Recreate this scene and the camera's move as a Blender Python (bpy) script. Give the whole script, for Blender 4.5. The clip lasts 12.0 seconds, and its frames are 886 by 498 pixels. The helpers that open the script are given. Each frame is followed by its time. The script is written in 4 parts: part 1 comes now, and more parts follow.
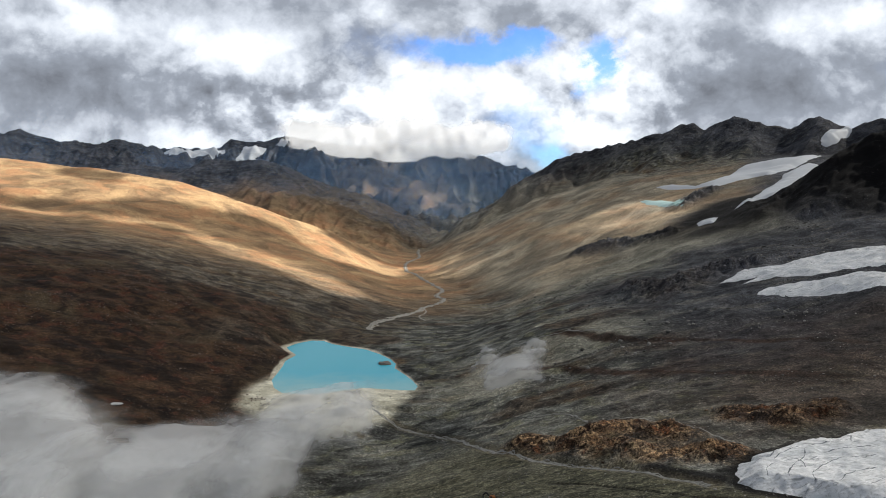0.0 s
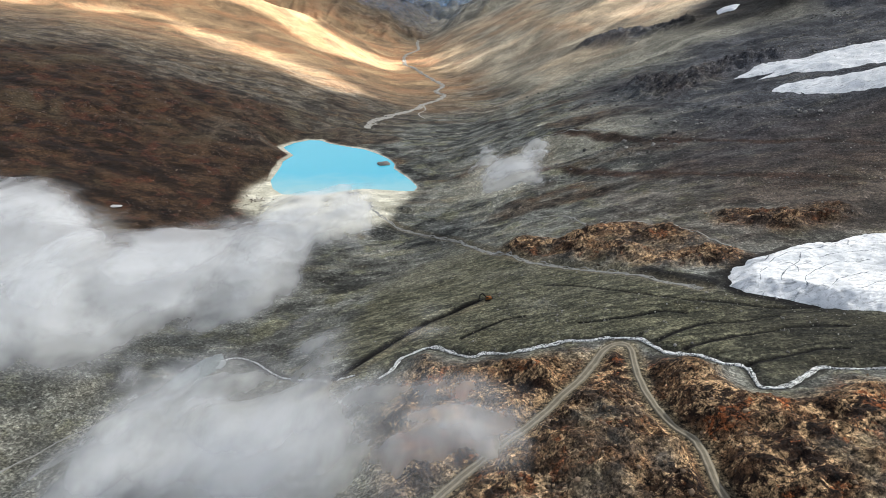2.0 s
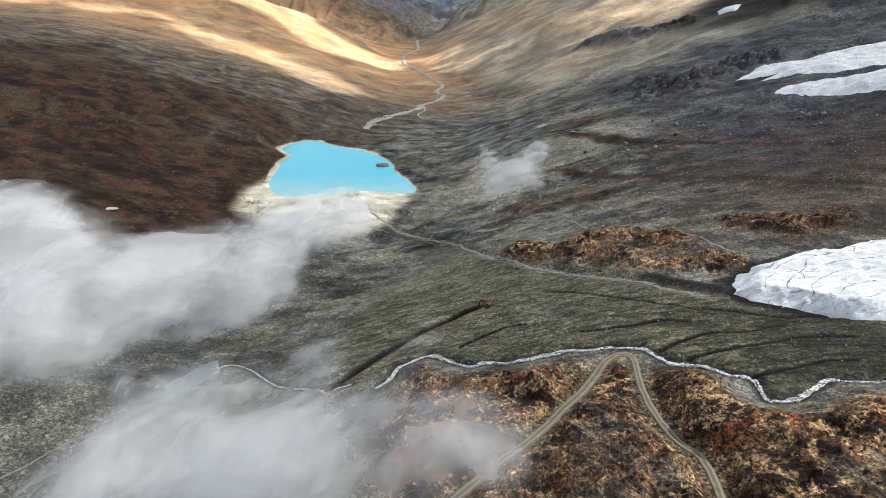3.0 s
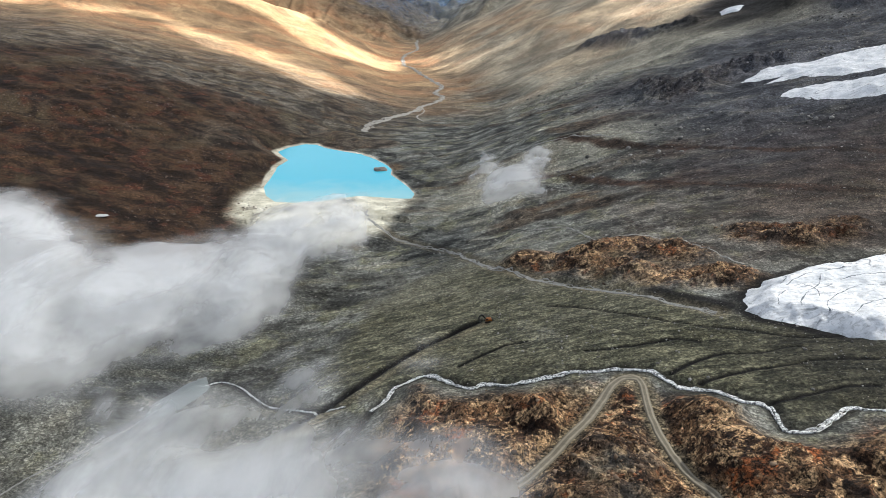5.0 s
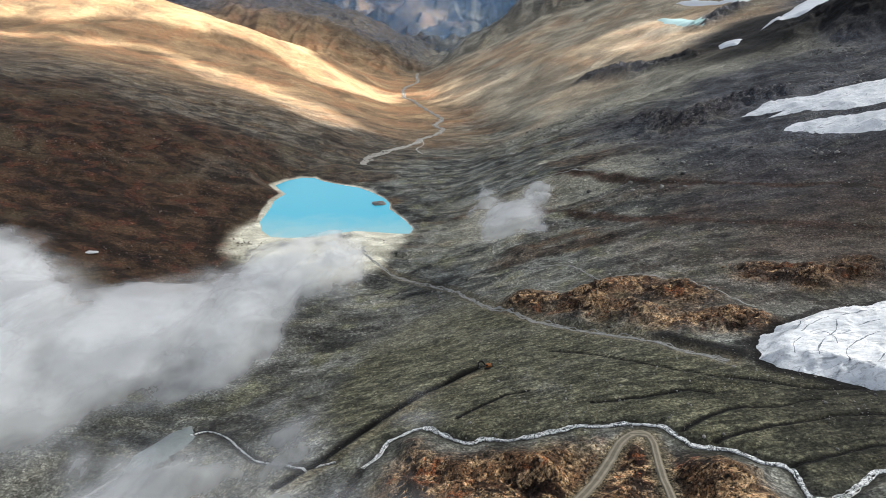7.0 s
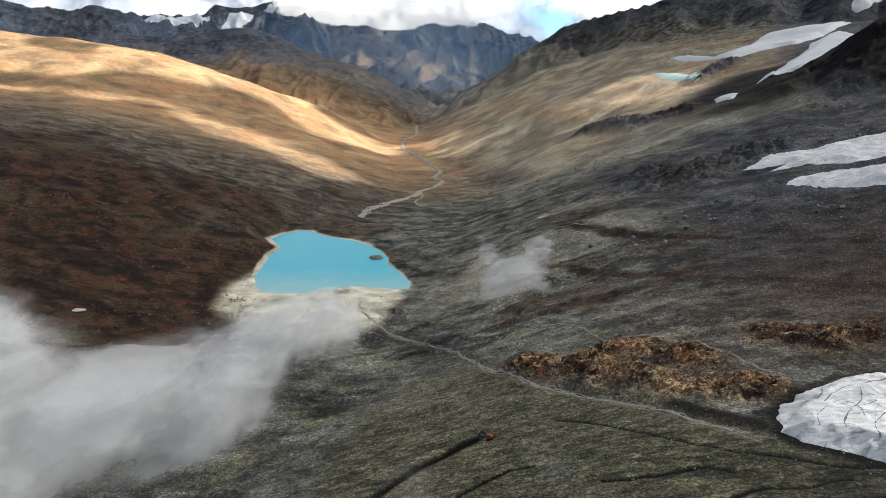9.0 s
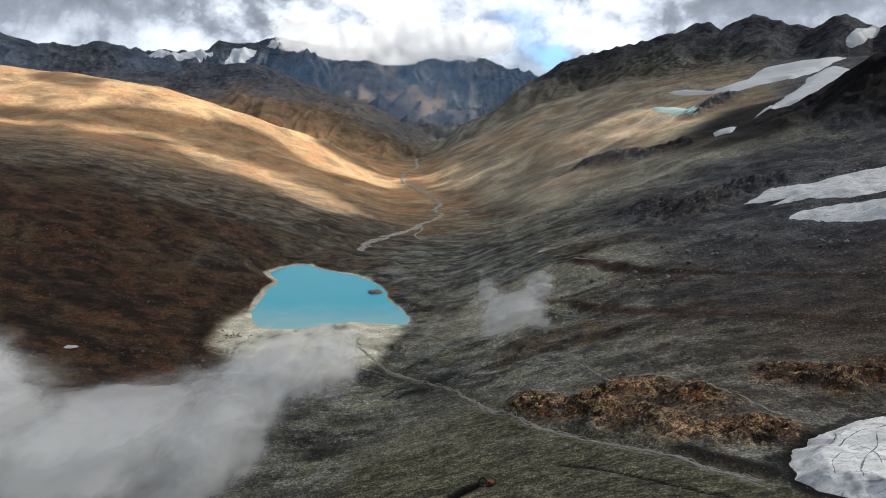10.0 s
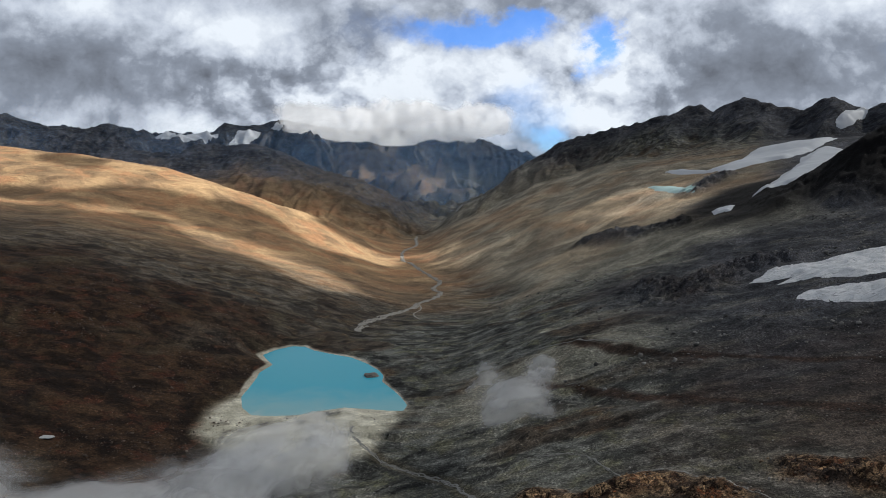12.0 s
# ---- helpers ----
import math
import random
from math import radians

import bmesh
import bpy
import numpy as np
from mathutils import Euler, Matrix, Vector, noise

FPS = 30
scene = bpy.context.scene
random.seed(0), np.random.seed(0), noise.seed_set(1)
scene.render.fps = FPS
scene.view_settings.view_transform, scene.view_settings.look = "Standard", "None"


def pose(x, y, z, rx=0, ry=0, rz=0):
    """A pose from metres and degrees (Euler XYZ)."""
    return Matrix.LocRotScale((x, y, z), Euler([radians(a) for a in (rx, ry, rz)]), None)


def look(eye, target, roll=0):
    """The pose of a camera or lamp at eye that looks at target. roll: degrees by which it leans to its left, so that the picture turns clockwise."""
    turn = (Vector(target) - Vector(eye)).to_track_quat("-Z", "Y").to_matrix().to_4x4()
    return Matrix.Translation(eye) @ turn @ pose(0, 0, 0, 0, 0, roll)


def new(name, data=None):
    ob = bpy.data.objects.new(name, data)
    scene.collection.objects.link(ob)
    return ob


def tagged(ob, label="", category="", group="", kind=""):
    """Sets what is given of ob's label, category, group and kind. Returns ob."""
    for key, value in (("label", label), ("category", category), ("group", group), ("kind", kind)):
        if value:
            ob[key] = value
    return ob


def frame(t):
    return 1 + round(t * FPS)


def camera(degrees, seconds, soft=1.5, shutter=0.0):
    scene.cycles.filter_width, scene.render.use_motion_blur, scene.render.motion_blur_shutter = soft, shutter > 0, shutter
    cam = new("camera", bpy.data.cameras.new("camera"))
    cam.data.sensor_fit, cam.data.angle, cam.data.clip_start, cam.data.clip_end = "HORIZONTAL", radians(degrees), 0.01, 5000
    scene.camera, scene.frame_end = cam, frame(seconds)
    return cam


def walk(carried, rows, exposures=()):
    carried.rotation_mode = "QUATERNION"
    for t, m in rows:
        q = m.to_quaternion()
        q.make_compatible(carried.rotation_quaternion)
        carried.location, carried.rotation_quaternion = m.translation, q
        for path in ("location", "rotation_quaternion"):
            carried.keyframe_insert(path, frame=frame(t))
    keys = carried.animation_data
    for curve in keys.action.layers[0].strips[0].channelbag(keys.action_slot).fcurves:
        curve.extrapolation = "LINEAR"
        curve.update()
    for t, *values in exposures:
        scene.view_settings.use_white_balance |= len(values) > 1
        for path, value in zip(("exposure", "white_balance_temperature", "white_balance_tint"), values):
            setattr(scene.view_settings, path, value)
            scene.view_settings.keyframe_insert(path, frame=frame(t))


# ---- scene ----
cam = camera(68.9, 12.0, soft=0.7)
PATH = [
    (0, (1.742, -2.619, 127.372), (1.747, -0.631, 127.161), -0.2),
    (0.5, (2.385, 0.949, 126.862), (2.388, 2.918, 126.515), -0.2),
    (1, (2.831, 4.665, 127.837), (2.834, 6.595, 127.313), -0.3),
    (1.5, (3.122, 7.839, 127.904), (3.124, 9.716, 127.211), -0.3),
    (2, (3.84, 12.404, 128.664), (3.838, 14.23, 127.849), -0.4),
    (2.5, (4.013, 15.792, 129.102), (4.011, 17.618, 128.286), -0.3),
    (3, (4.203, 19.427, 129.418), (4.202, 21.252, 128.601), -0.3),
    (5, (5.021, 34.544, 130.065), (5.021, 36.369, 129.247), -0.3),
    (5.5, (5.338, 38.408, 130.23), (5.338, 40.246, 129.442), -0.3),
    (6, (5.728, 42.314, 130.289), (5.728, 44.162, 129.525), -0.3),
    (6.5, (5.902, 45.679, 130.536), (5.902, 47.533, 129.787), -0.3),
    (6.7, (6.235, 47.144, 130.284), (6.234, 49.001, 129.54), -0.3),
    (8.5, (6.819, 61.196, 131.231), (6.821, 63.092, 130.595), -0.3),
    (9, (6.677, 64.946, 130.932), (6.68, 66.858, 130.342), -0.3),
    (9.5, (6.823, 68.491, 131.264), (6.826, 70.415, 130.717), -0.3),
    (10, (7.384, 72.606, 131.483), (7.387, 74.544, 130.988), -0.3),
    (10.5, (7.657, 76.153, 131.411), (7.66, 78.102, 130.964), -0.3),
    (11, (8.203, 79.949, 131.849), (8.206, 81.91, 131.457), -0.4),
    (11.5, (8.732, 84.006, 131.943), (8.736, 85.978, 131.607), -0.4),
    (12, (9.204, 87.756, 131.661), (9.208, 89.739, 131.4), -0.4),
]
walk(cam, [(t, look(eye, target, roll)) for t, eye, target, roll in PATH],
     exposures=((0.0, 1.09, 6100, 9), (0.5, 1.14, 6150, 9), (1.0, 1.52, 6000, 9), (1.5, 1.78, 5850, 9), (2.0, 1.98, 5880, 9), (2.5, 2.03, 5880, 9), (5.0, 2.0, 5850, 9), (6.5, 1.9, 5780, 9), (8.5, 1.63, 6050, 9), (9.5, 1.34, 5980, 9), (10.5, 1.05, 5950, 9), (11.5, 0.8, 5870, 9), (12.0, 0.7, 5850, 9)))

# ---- light ----
SUN_AZ, SUN_EL = 64.0, 37.0          # degrees to the right of +y, degrees up
sun_way = Vector((math.sin(radians(SUN_AZ)) * math.cos(radians(SUN_EL)), math.cos(radians(SUN_AZ)) * math.cos(radians(SUN_EL)), math.sin(radians(SUN_EL))))
sun = new("sun", bpy.data.lights.new("sun", "SUN"))
sun.data.energy, sun.data.angle, sun.data.color = 5.0, radians(0.6), (1.0, 0.92, 0.80)
sun.matrix_world = look(sun_way * 3000, (0, 0, 0))
tagged(sun, kind="structure")


class Nodes:
    """A short way to write node trees."""

    def __init__(self, tree):
        self.tree = tree
        tree.nodes.clear()

    def add(self, kind, props=None, **inputs):
        n = self.tree.nodes.new(kind)
        for k, v in (props or {}).items():
            setattr(n, k, v)
        for k, v in inputs.items():
            key = int(k[1:]) if k[0] == "i" and k[1:].isdigit() else k.replace("_", " ")
            self.put(n.inputs[key], v)
        return n

    def put(self, socket, v):
        if isinstance(v, bpy.types.NodeSocket):
            self.tree.links.new(v, socket)
        elif isinstance(v, bpy.types.Node):
            self.tree.links.new(v.outputs[0], socket)
        else:
            socket.default_value = v

    def math(self, op, a, b=0.0, c=0.0, clamp=False):
        return self.add("ShaderNodeMath", {"operation": op, "use_clamp": clamp}, i0=a, i1=b, i2=c).outputs[0]

    def ramp(self, v, lo, hi, a=0.0, b=1.0, smooth=True):
        return self.add("ShaderNodeMapRange", {"interpolation_type": "SMOOTHSTEP" if smooth else "LINEAR"}, i0=v, i1=lo, i2=hi, i3=a, i4=b).outputs[0]

    def mix(self, f, a, b, mode="MIX"):
        n = self.tree.nodes.new("ShaderNodeMix")
        n.data_type, n.blend_type, n.clamp_factor = "RGBA", mode, True
        self.put(n.inputs[0], f), self.put(n.inputs[6], a), self.put(n.inputs[7], b)
        return n.outputs[2]

    def noise(self, vec, scale, detail=4.0, rough=0.55, distort=0.0, lac=2.0):
        return self.add("ShaderNodeTexNoise", Vector=vec, Scale=scale, Detail=detail, Roughness=rough, Distortion=distort, Lacunarity=lac).outputs[0]

    def attr(self, name):
        return self.add("ShaderNodeAttribute", {"attribute_name": name}).outputs["Fac"]


def rgb(r, g, b):
    return (r, g, b, 1.0)


# SKY
world = bpy.data.worlds.new("sky")
scene.world = world
world.use_nodes = True
N = Nodes(world.node_tree)
sky = N.add("ShaderNodeTexSky", {"sky_type": "NISHITA", "sun_disc": False, "sun_elevation": radians(SUN_EL), "sun_rotation": radians(SUN_AZ), "altitude": 2500.0})
co = N.add("ShaderNodeTexCoord").outputs["Generated"]
sep = N.add("ShaderNodeSeparateXYZ", i0=co)
den = N.math("MAXIMUM", N.math("ABSOLUTE", sep.outputs[1]), 0.5)
su, sv = N.math("DIVIDE", sep.outputs[0], den), N.math("DIVIDE", sep.outputs[2], den)


def sky_vec(du=0.0, dv=0.0):
    """Cloud space: across, up and a little of the way ahead."""
    return N.add("ShaderNodeCombineXYZ", i0=N.math("ADD", su, du), i1=N.math("MULTIPLY_ADD", sv, 1.25, dv), i2=N.math("MULTIPLY", sep.outputs[1], 0.3)).outputs[0]


warp = N.add("ShaderNodeSeparateColor", i0=N.add("ShaderNodeTexNoise", Vector=sky_vec(5.2, 2.9), Scale=6.0, Detail=7.0, Roughness=0.62).outputs[1])
wu = N.math("ADD", su, N.math("MULTIPLY_ADD", warp.outputs[0], 0.24, -0.12))
wv = N.math("ADD", sv, N.math("MULTIPLY_ADD", warp.outputs[1], 0.12, -0.06))


def blob(cu, cv, ru, rv):
    """1 in the middle of a cloud or gap, fading out past its ragged rim."""
    a = N.math("POWER", N.math("DIVIDE", N.math("SUBTRACT", wu, cu), ru), 2.0)
    c = N.math("POWER", N.math("DIVIDE", N.math("SUBTRACT", wv, cv), rv), 2.0)
    return N.math("EXPONENT", N.math("MULTIPLY", N.math("ADD", a, c), -0.8))


def total(*terms):
    out = terms[0]
    for t in terms[1:]:
        out = N.math("ADD", out, t)
    return out


def heaps(du, dv, scale):
    """Heaped cloud: round heads on round heads."""
    v = N.add("ShaderNodeVectorMath", {"operation": "MULTIPLY_ADD"}, i0=N.add("ShaderNodeTexNoise", Vector=sky_vec(du, dv), Scale=9.0, Detail=5.0, Roughness=0.6).outputs[1], i1=(0.08, 0.08, 0.08), i2=sky_vec(du, dv)).outputs[0]
    cell = N.add("ShaderNodeTexVoronoi", {"feature": "SMOOTH_F1", "normalize": True}, Vector=v, Scale=scale, Detail=4.0, Roughness=0.5, Lacunarity=2.2, Smoothness=0.4).outputs[0]
    return N.math("SUBTRACT", 1.0, cell)


# across, up, half width, half height and strength of the brighter and darker clouds and of the blue gaps
TONES = ((-0.307, 0.203, 0.101, 0.040, 0.5), (-0.583, 0.234, 0.118, 0.020, 0.4), (-0.539, 0.144, 0.144, 0.041, -0.36), (-0.387, 0.129, 0.119, 0.029, -0.32), (-0.139, 0.205, 0.101, 0.032, -0.22), (-0.123, 0.101, 0.111, 0.050, 0.08), (-0.192, 0.084, 0.043, 0.033, 0.06),
         (-0.037, 0.160, 0.051, 0.041, 0.16), (-0.363, 0.075, 0.051, 0.021, 0.25), (-0.441, 0.061, 0.052, 0.017, 0.2), (0.227, 0.133, 0.060, 0.045, 0.16), (0.316, 0.228, 0.067, 0.032, 0.3), (0.602, 0.234, 0.110, 0.024, 0.45), (0.378, 0.171, 0.076, 0.057, -0.33), (0.542, 0.139, 0.128, 0.049, -0.3), (0.195, 0.057, 0.052, 0.017, 0.35))
GAPS = ((0.047, 0.197, 0.085, 0.018, -0.46), (0.123, 0.215, 0.036, 0.016, -0.36), (0.236, 0.170, 0.022, 0.033, -0.42), (0.149, 0.026, 0.03, 0.018, -0.34), (0.126, 0.078, 0.077, 0.042, -0.12))
puffs, lit_side = heaps(0.0, 0.0, 7.0), heaps(0.014, 0.036, 7.0)
wisps = N.noise(sky_vec(3.1, 1.7), 3.5, 10.0, 0.6, 0.1)
soft = N.noise(sky_vec(7.7, 4.1), 5.0, 8.0, 0.55, 0.3)
amount = total(N.math("MULTIPLY", puffs, 0.25), N.math("MULTIPLY", wisps, 0.42), 0.27, *[N.math("MULTIPLY", blob(*g[:4]), g[4]) for g in GAPS])
cover = N.ramp(amount, 0.3, 0.62, 0.1, 1.0)
heaped = N.math("ADD", blob(-0.12, 0.09, 0.22, 0.07), blob(0.24, 0.12, 0.1, 0.08))
heads = N.ramp(total(N.math("MULTIPLY", puffs, 0.9), N.math("MULTIPLY", heaped, 0.1), N.math("MULTIPLY", N.math("SUBTRACT", soft, 0.5), 0.5)), 0.58, 0.76)
relief = N.math("MULTIPLY_ADD", heads, N.math("MULTIPLY_ADD", heaped, 0.3, 0.12), N.math("MULTIPLY", N.math("SUBTRACT", puffs, lit_side), N.math("MULTIPLY_ADD", heaped, 3.2, 1.8)))
tone = total(0.32, relief, *[N.math("MULTIPLY", blob(*g[:4]), g[4]) for g in TONES], N.math("MULTIPLY", N.math("SUBTRACT", soft, 0.5), 0.4), N.math("MULTIPLY", N.math("SUBTRACT", puffs, 0.55), 0.3))
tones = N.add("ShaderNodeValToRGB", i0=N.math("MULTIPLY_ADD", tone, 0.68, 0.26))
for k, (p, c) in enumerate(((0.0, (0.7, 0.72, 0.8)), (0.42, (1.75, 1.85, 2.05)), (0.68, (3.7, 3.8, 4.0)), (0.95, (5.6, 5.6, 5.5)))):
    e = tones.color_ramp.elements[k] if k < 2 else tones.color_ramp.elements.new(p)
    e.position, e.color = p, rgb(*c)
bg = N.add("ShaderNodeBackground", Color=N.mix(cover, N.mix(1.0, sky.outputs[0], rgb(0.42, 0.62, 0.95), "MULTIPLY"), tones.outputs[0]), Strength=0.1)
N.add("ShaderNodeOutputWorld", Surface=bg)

# ---- materials ----


def material(name):
    m = bpy.data.materials.new(name)
    m.use_nodes = True
    return m, Nodes(m.node_tree)


def finish(n, color, rough=0.9, normal=None, spec=0.2, **more):
    b = n.add("ShaderNodeBsdfPrincipled", Base_Color=color, Roughness=rough, **more)
    b.inputs["Specular IOR Level"].default_value = spec
    if normal is not None:
        n.put(b.inputs["Normal"], normal)
    n.add("ShaderNodeOutputMaterial", Surface=b)


def ground_material():
    m, n = material("ground")
    p = n.add("ShaderNodeTexCoord").outputs["Object"]
    flat = n.add("ShaderNodeMapping", {}, Vector=p, Scale=(0.8, 1.0, 1.0), Rotation=(0, 0, 0.3)).outputs[0]
    big, mid = n.noise(p, 0.009, 7, 0.6, 0.6), n.noise(flat, 0.045, 9, 0.6, 0.5)
    patch, fine, speck = n.noise(p, 0.045, 10, 0.66, 0.3), n.noise(p, 0.8, 7, 0.72), n.noise(p, 1.0, 4, 0.65)
    broad = n.ramp(n.noise(p, 0.011, 9, 0.5, 0.4), 0.34, 0.66)
    vary, grain = n.ramp(mid, 0.36, 0.64), n.ramp(fine, 0.4, 0.6)
    gravel = n.mix(vary, rgb(0.076, 0.078, 0.075), rgb(0.18, 0.182, 0.174))
    gravel = n.mix(n.ramp(patch, 0.5, 0.64), gravel, rgb(0.15, 0.15, 0.118))
    dark = n.math("MULTIPLY", n.ramp(n.noise(flat, 0.03, 9, 0.6, 0.8), 0.53, 0.63), n.ramp(n.noise(p, 0.3, 7, 0.72), 0.36, 0.52))
    layer = n.noise(n.add("ShaderNodeMapping", {}, Vector=p, Scale=(0.22, 1.0, 1.0), Rotation=(0, 0, -0.12)).outputs[0], 0.07, 7, 0.52, 0.5)
    gravel = n.mix(n.ramp(layer, 0.5, 0.64, 0.0, 0.5), gravel, rgb(0.035, 0.035, 0.034))
    gravel = n.mix(n.ramp(layer, 0.36, 0.44, 0.4, 0.0), gravel, rgb(0.22, 0.21, 0.18))
    gravel = n.mix(n.math("MULTIPLY", dark, 0.75), gravel, rgb(0.022, 0.022, 0.022))
    brown = n.mix(vary, rgb(0.032, 0.022, 0.015), rgb(0.085, 0.06, 0.04))
    brown = n.mix(n.ramp(patch, 0.52, 0.62), brown, rgb(0.085, 0.047, 0.032))
    brown = n.mix(n.ramp(big, 0.5, 0.66), brown, rgb(0.085, 0.07, 0.05))
    brown = n.mix(n.math("MULTIPLY", dark, 0.6), brown, rgb(0.016, 0.011, 0.01))
    grass = n.mix(broad, rgb(0.15, 0.117, 0.085), rgb(0.25, 0.197, 0.137))
    grass = n.mix(n.ramp(big, 0.46, 0.62), grass, rgb(0.22, 0.155, 0.105))
    grass = n.mix(n.math("MULTIPLY", dark, 0.1), grass, rgb(0.1, 0.078, 0.052))
    # lightened and blued: the far ridges' haze is put into this rock colour
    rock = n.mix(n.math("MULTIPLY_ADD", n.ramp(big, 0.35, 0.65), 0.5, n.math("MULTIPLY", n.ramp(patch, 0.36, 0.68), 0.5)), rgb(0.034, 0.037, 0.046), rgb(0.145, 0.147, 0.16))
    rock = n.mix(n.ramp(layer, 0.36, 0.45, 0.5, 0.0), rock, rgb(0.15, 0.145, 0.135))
    spots = n.noise(p, 0.12, 9, 0.72, 0.5)
    rust = n.mix(n.ramp(patch, 0.42, 0.6), rgb(0.05, 0.034, 0.026), rgb(0.19, 0.135, 0.09))
    rust = n.mix(n.ramp(spots, 0.49, 0.57), rust, rgb(0.3, 0.235, 0.165))
    rust = n.mix(n.ramp(n.noise(p, 0.07, 8, 0.7, 0.4), 0.56, 0.63), rust, rgb(0.21, 0.11, 0.058))
    silt = n.noise(n.add("ShaderNodeMapping", {}, Vector=p, Scale=(0.25, 1.0, 1.0), Rotation=(0, 0, -0.2)).outputs[0], 0.22, 9, 0.68, 0.6)
    flats = n.mix(n.ramp(silt, 0.36, 0.64), rgb(0.056, 0.057, 0.044), rgb(0.155, 0.151, 0.117))
    flats = n.mix(n.ramp(patch, 0.52, 0.66, 0.0, 0.7), flats, rgb(0.11, 0.105, 0.075))
    gravel = n.mix(n.attr("plain"), gravel, flats)
    c = n.mix(n.attr("brown"), gravel, brown)
    for stretch, turn, size, wide in (((0.3, 1.0, 1.0), -0.15, 0.035, 0.012), ((0.45, 1.0, 1.0), 0.25, 0.1, 0.014)):
        run = n.noise(n.add("ShaderNodeMapping", {}, Vector=p, Scale=stretch, Rotation=(0, 0, turn)).outputs[0], size, 6, 0.6, 0.8)
        rill = n.ramp(n.math("ABSOLUTE", n.math("SUBTRACT", run, 0.5)), 0.0, wide, 1.0, 0.0)
        c = n.mix(n.math("MULTIPLY", n.math("MULTIPLY", rill, n.attr("rill")), n.ramp(fine, 0.4, 0.56, 0.1, 0.9)), c, rgb(0.33, 0.32, 0.285))
    c = n.mix(n.attr("pale"), c, n.mix(broad, rgb(0.16, 0.156, 0.138), rgb(0.27, 0.262, 0.232)))
    c = n.mix(n.attr("grass"), c, grass)
    c = n.mix(n.attr("rust"), c, rust)
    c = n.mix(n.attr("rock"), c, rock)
    c = n.mix(n.attr("band"), c, n.mix(vary, rgb(0.034, 0.023, 0.018), rgb(0.08, 0.054, 0.042)))
    # one near-black for wet gravel and for the spur's painted shade
    c = n.mix(n.attr("wet_shade"), c, rgb(0.012, 0.011, 0.012))
    c = n.mix(n.attr("dust"), c, n.mix(vary, rgb(0.12, 0.11, 0.085), rgb(0.2, 0.18, 0.14)))
    c = n.mix(n.attr("sand"), c, n.mix(vary, rgb(0.26, 0.25, 0.215), rgb(0.4, 0.388, 0.35)))
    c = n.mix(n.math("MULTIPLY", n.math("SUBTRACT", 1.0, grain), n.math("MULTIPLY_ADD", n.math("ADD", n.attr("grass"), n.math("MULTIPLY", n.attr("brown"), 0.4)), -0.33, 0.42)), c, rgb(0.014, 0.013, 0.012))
    stones = n.math("MULTIPLY", n.ramp(speck, 0.65, 0.7), n.ramp(patch, 0.5, 0.6))
    c = n.mix(n.math("MULTIPLY", stones, n.math("SUBTRACT", 0.75, n.math("MULTIPLY", n.attr("grass"), 0.6))), c, rgb(0.3, 0.28, 0.25))
    bent = n.add("ShaderNodeVectorMath", {"operation": "MULTIPLY_ADD"}, i0=n.add("ShaderNodeTexNoise", Vector=p, Scale=0.6, Detail=3.0).outputs[1], i1=(1.6, 1.6, 1.6), i2=p).outputs[0]
    for size, low, high in ((0.11, 0.93, 1.05), (0.5, 0.76, 1.16), (1.3, 0.68, 1.22)):
        one = n.add("ShaderNodeSeparateColor", i0=n.add("ShaderNodeTexVoronoi", Vector=bent, Scale=size).outputs[1]).outputs[0]
        f = n.math("MULTIPLY_ADD", n.math("POWER", one, 1.6), high - low, low + 0.1)
        c = n.mix(1.0, c, n.add("ShaderNodeCombineColor", i0=f, i1=f, i2=f).outputs[0], "MULTIPLY")
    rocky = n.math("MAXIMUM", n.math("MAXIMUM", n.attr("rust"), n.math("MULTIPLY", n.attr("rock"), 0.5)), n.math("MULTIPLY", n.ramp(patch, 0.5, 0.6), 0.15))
    # black seams put the shade between blocks into the colour
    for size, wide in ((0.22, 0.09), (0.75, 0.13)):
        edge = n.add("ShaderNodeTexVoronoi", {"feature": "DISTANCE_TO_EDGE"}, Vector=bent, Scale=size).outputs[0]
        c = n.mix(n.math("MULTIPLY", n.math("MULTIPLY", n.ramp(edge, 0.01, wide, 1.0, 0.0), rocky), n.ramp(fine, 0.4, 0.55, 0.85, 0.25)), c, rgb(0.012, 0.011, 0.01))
    c = n.mix(n.math("MULTIPLY", n.attr("sand"), 0.65), c, n.mix(vary, rgb(0.29, 0.28, 0.245), rgb(0.38, 0.37, 0.335)))
    c = n.mix(1.0, n.add("ShaderNodeGamma", Color=c, Gamma=1.75).outputs[0], rgb(4.6, 4.6, 4.45), "MULTIPLY")
    bump = n.add("ShaderNodeBump", Strength=n.math("MULTIPLY_ADD", n.attr("grass"), -0.75, 1.0), Distance=1.0, Height=fine)
    bump = n.add("ShaderNodeBump", Strength=n.math("MULTIPLY_ADD", n.attr("grass"), -0.6, 0.65), Distance=1.6, Height=n.noise(p, 0.05, 5, 0.55, 0.3), Normal=bump)
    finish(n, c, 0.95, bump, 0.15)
    return m


GROUND = ground_material()


def plain_material(name, a, b, scale, rough=0.6, bump=0.1):
    m, n = material(name)
    p = n.add("ShaderNodeTexCoord").outputs["Object"]
    f = n.noise(p, scale, 5, 0.6)
    finish(n, n.mix(f, rgb(*a), rgb(*b)), rough, n.add("ShaderNodeBump", Strength=0.5, Distance=bump, Height=f))
    return m


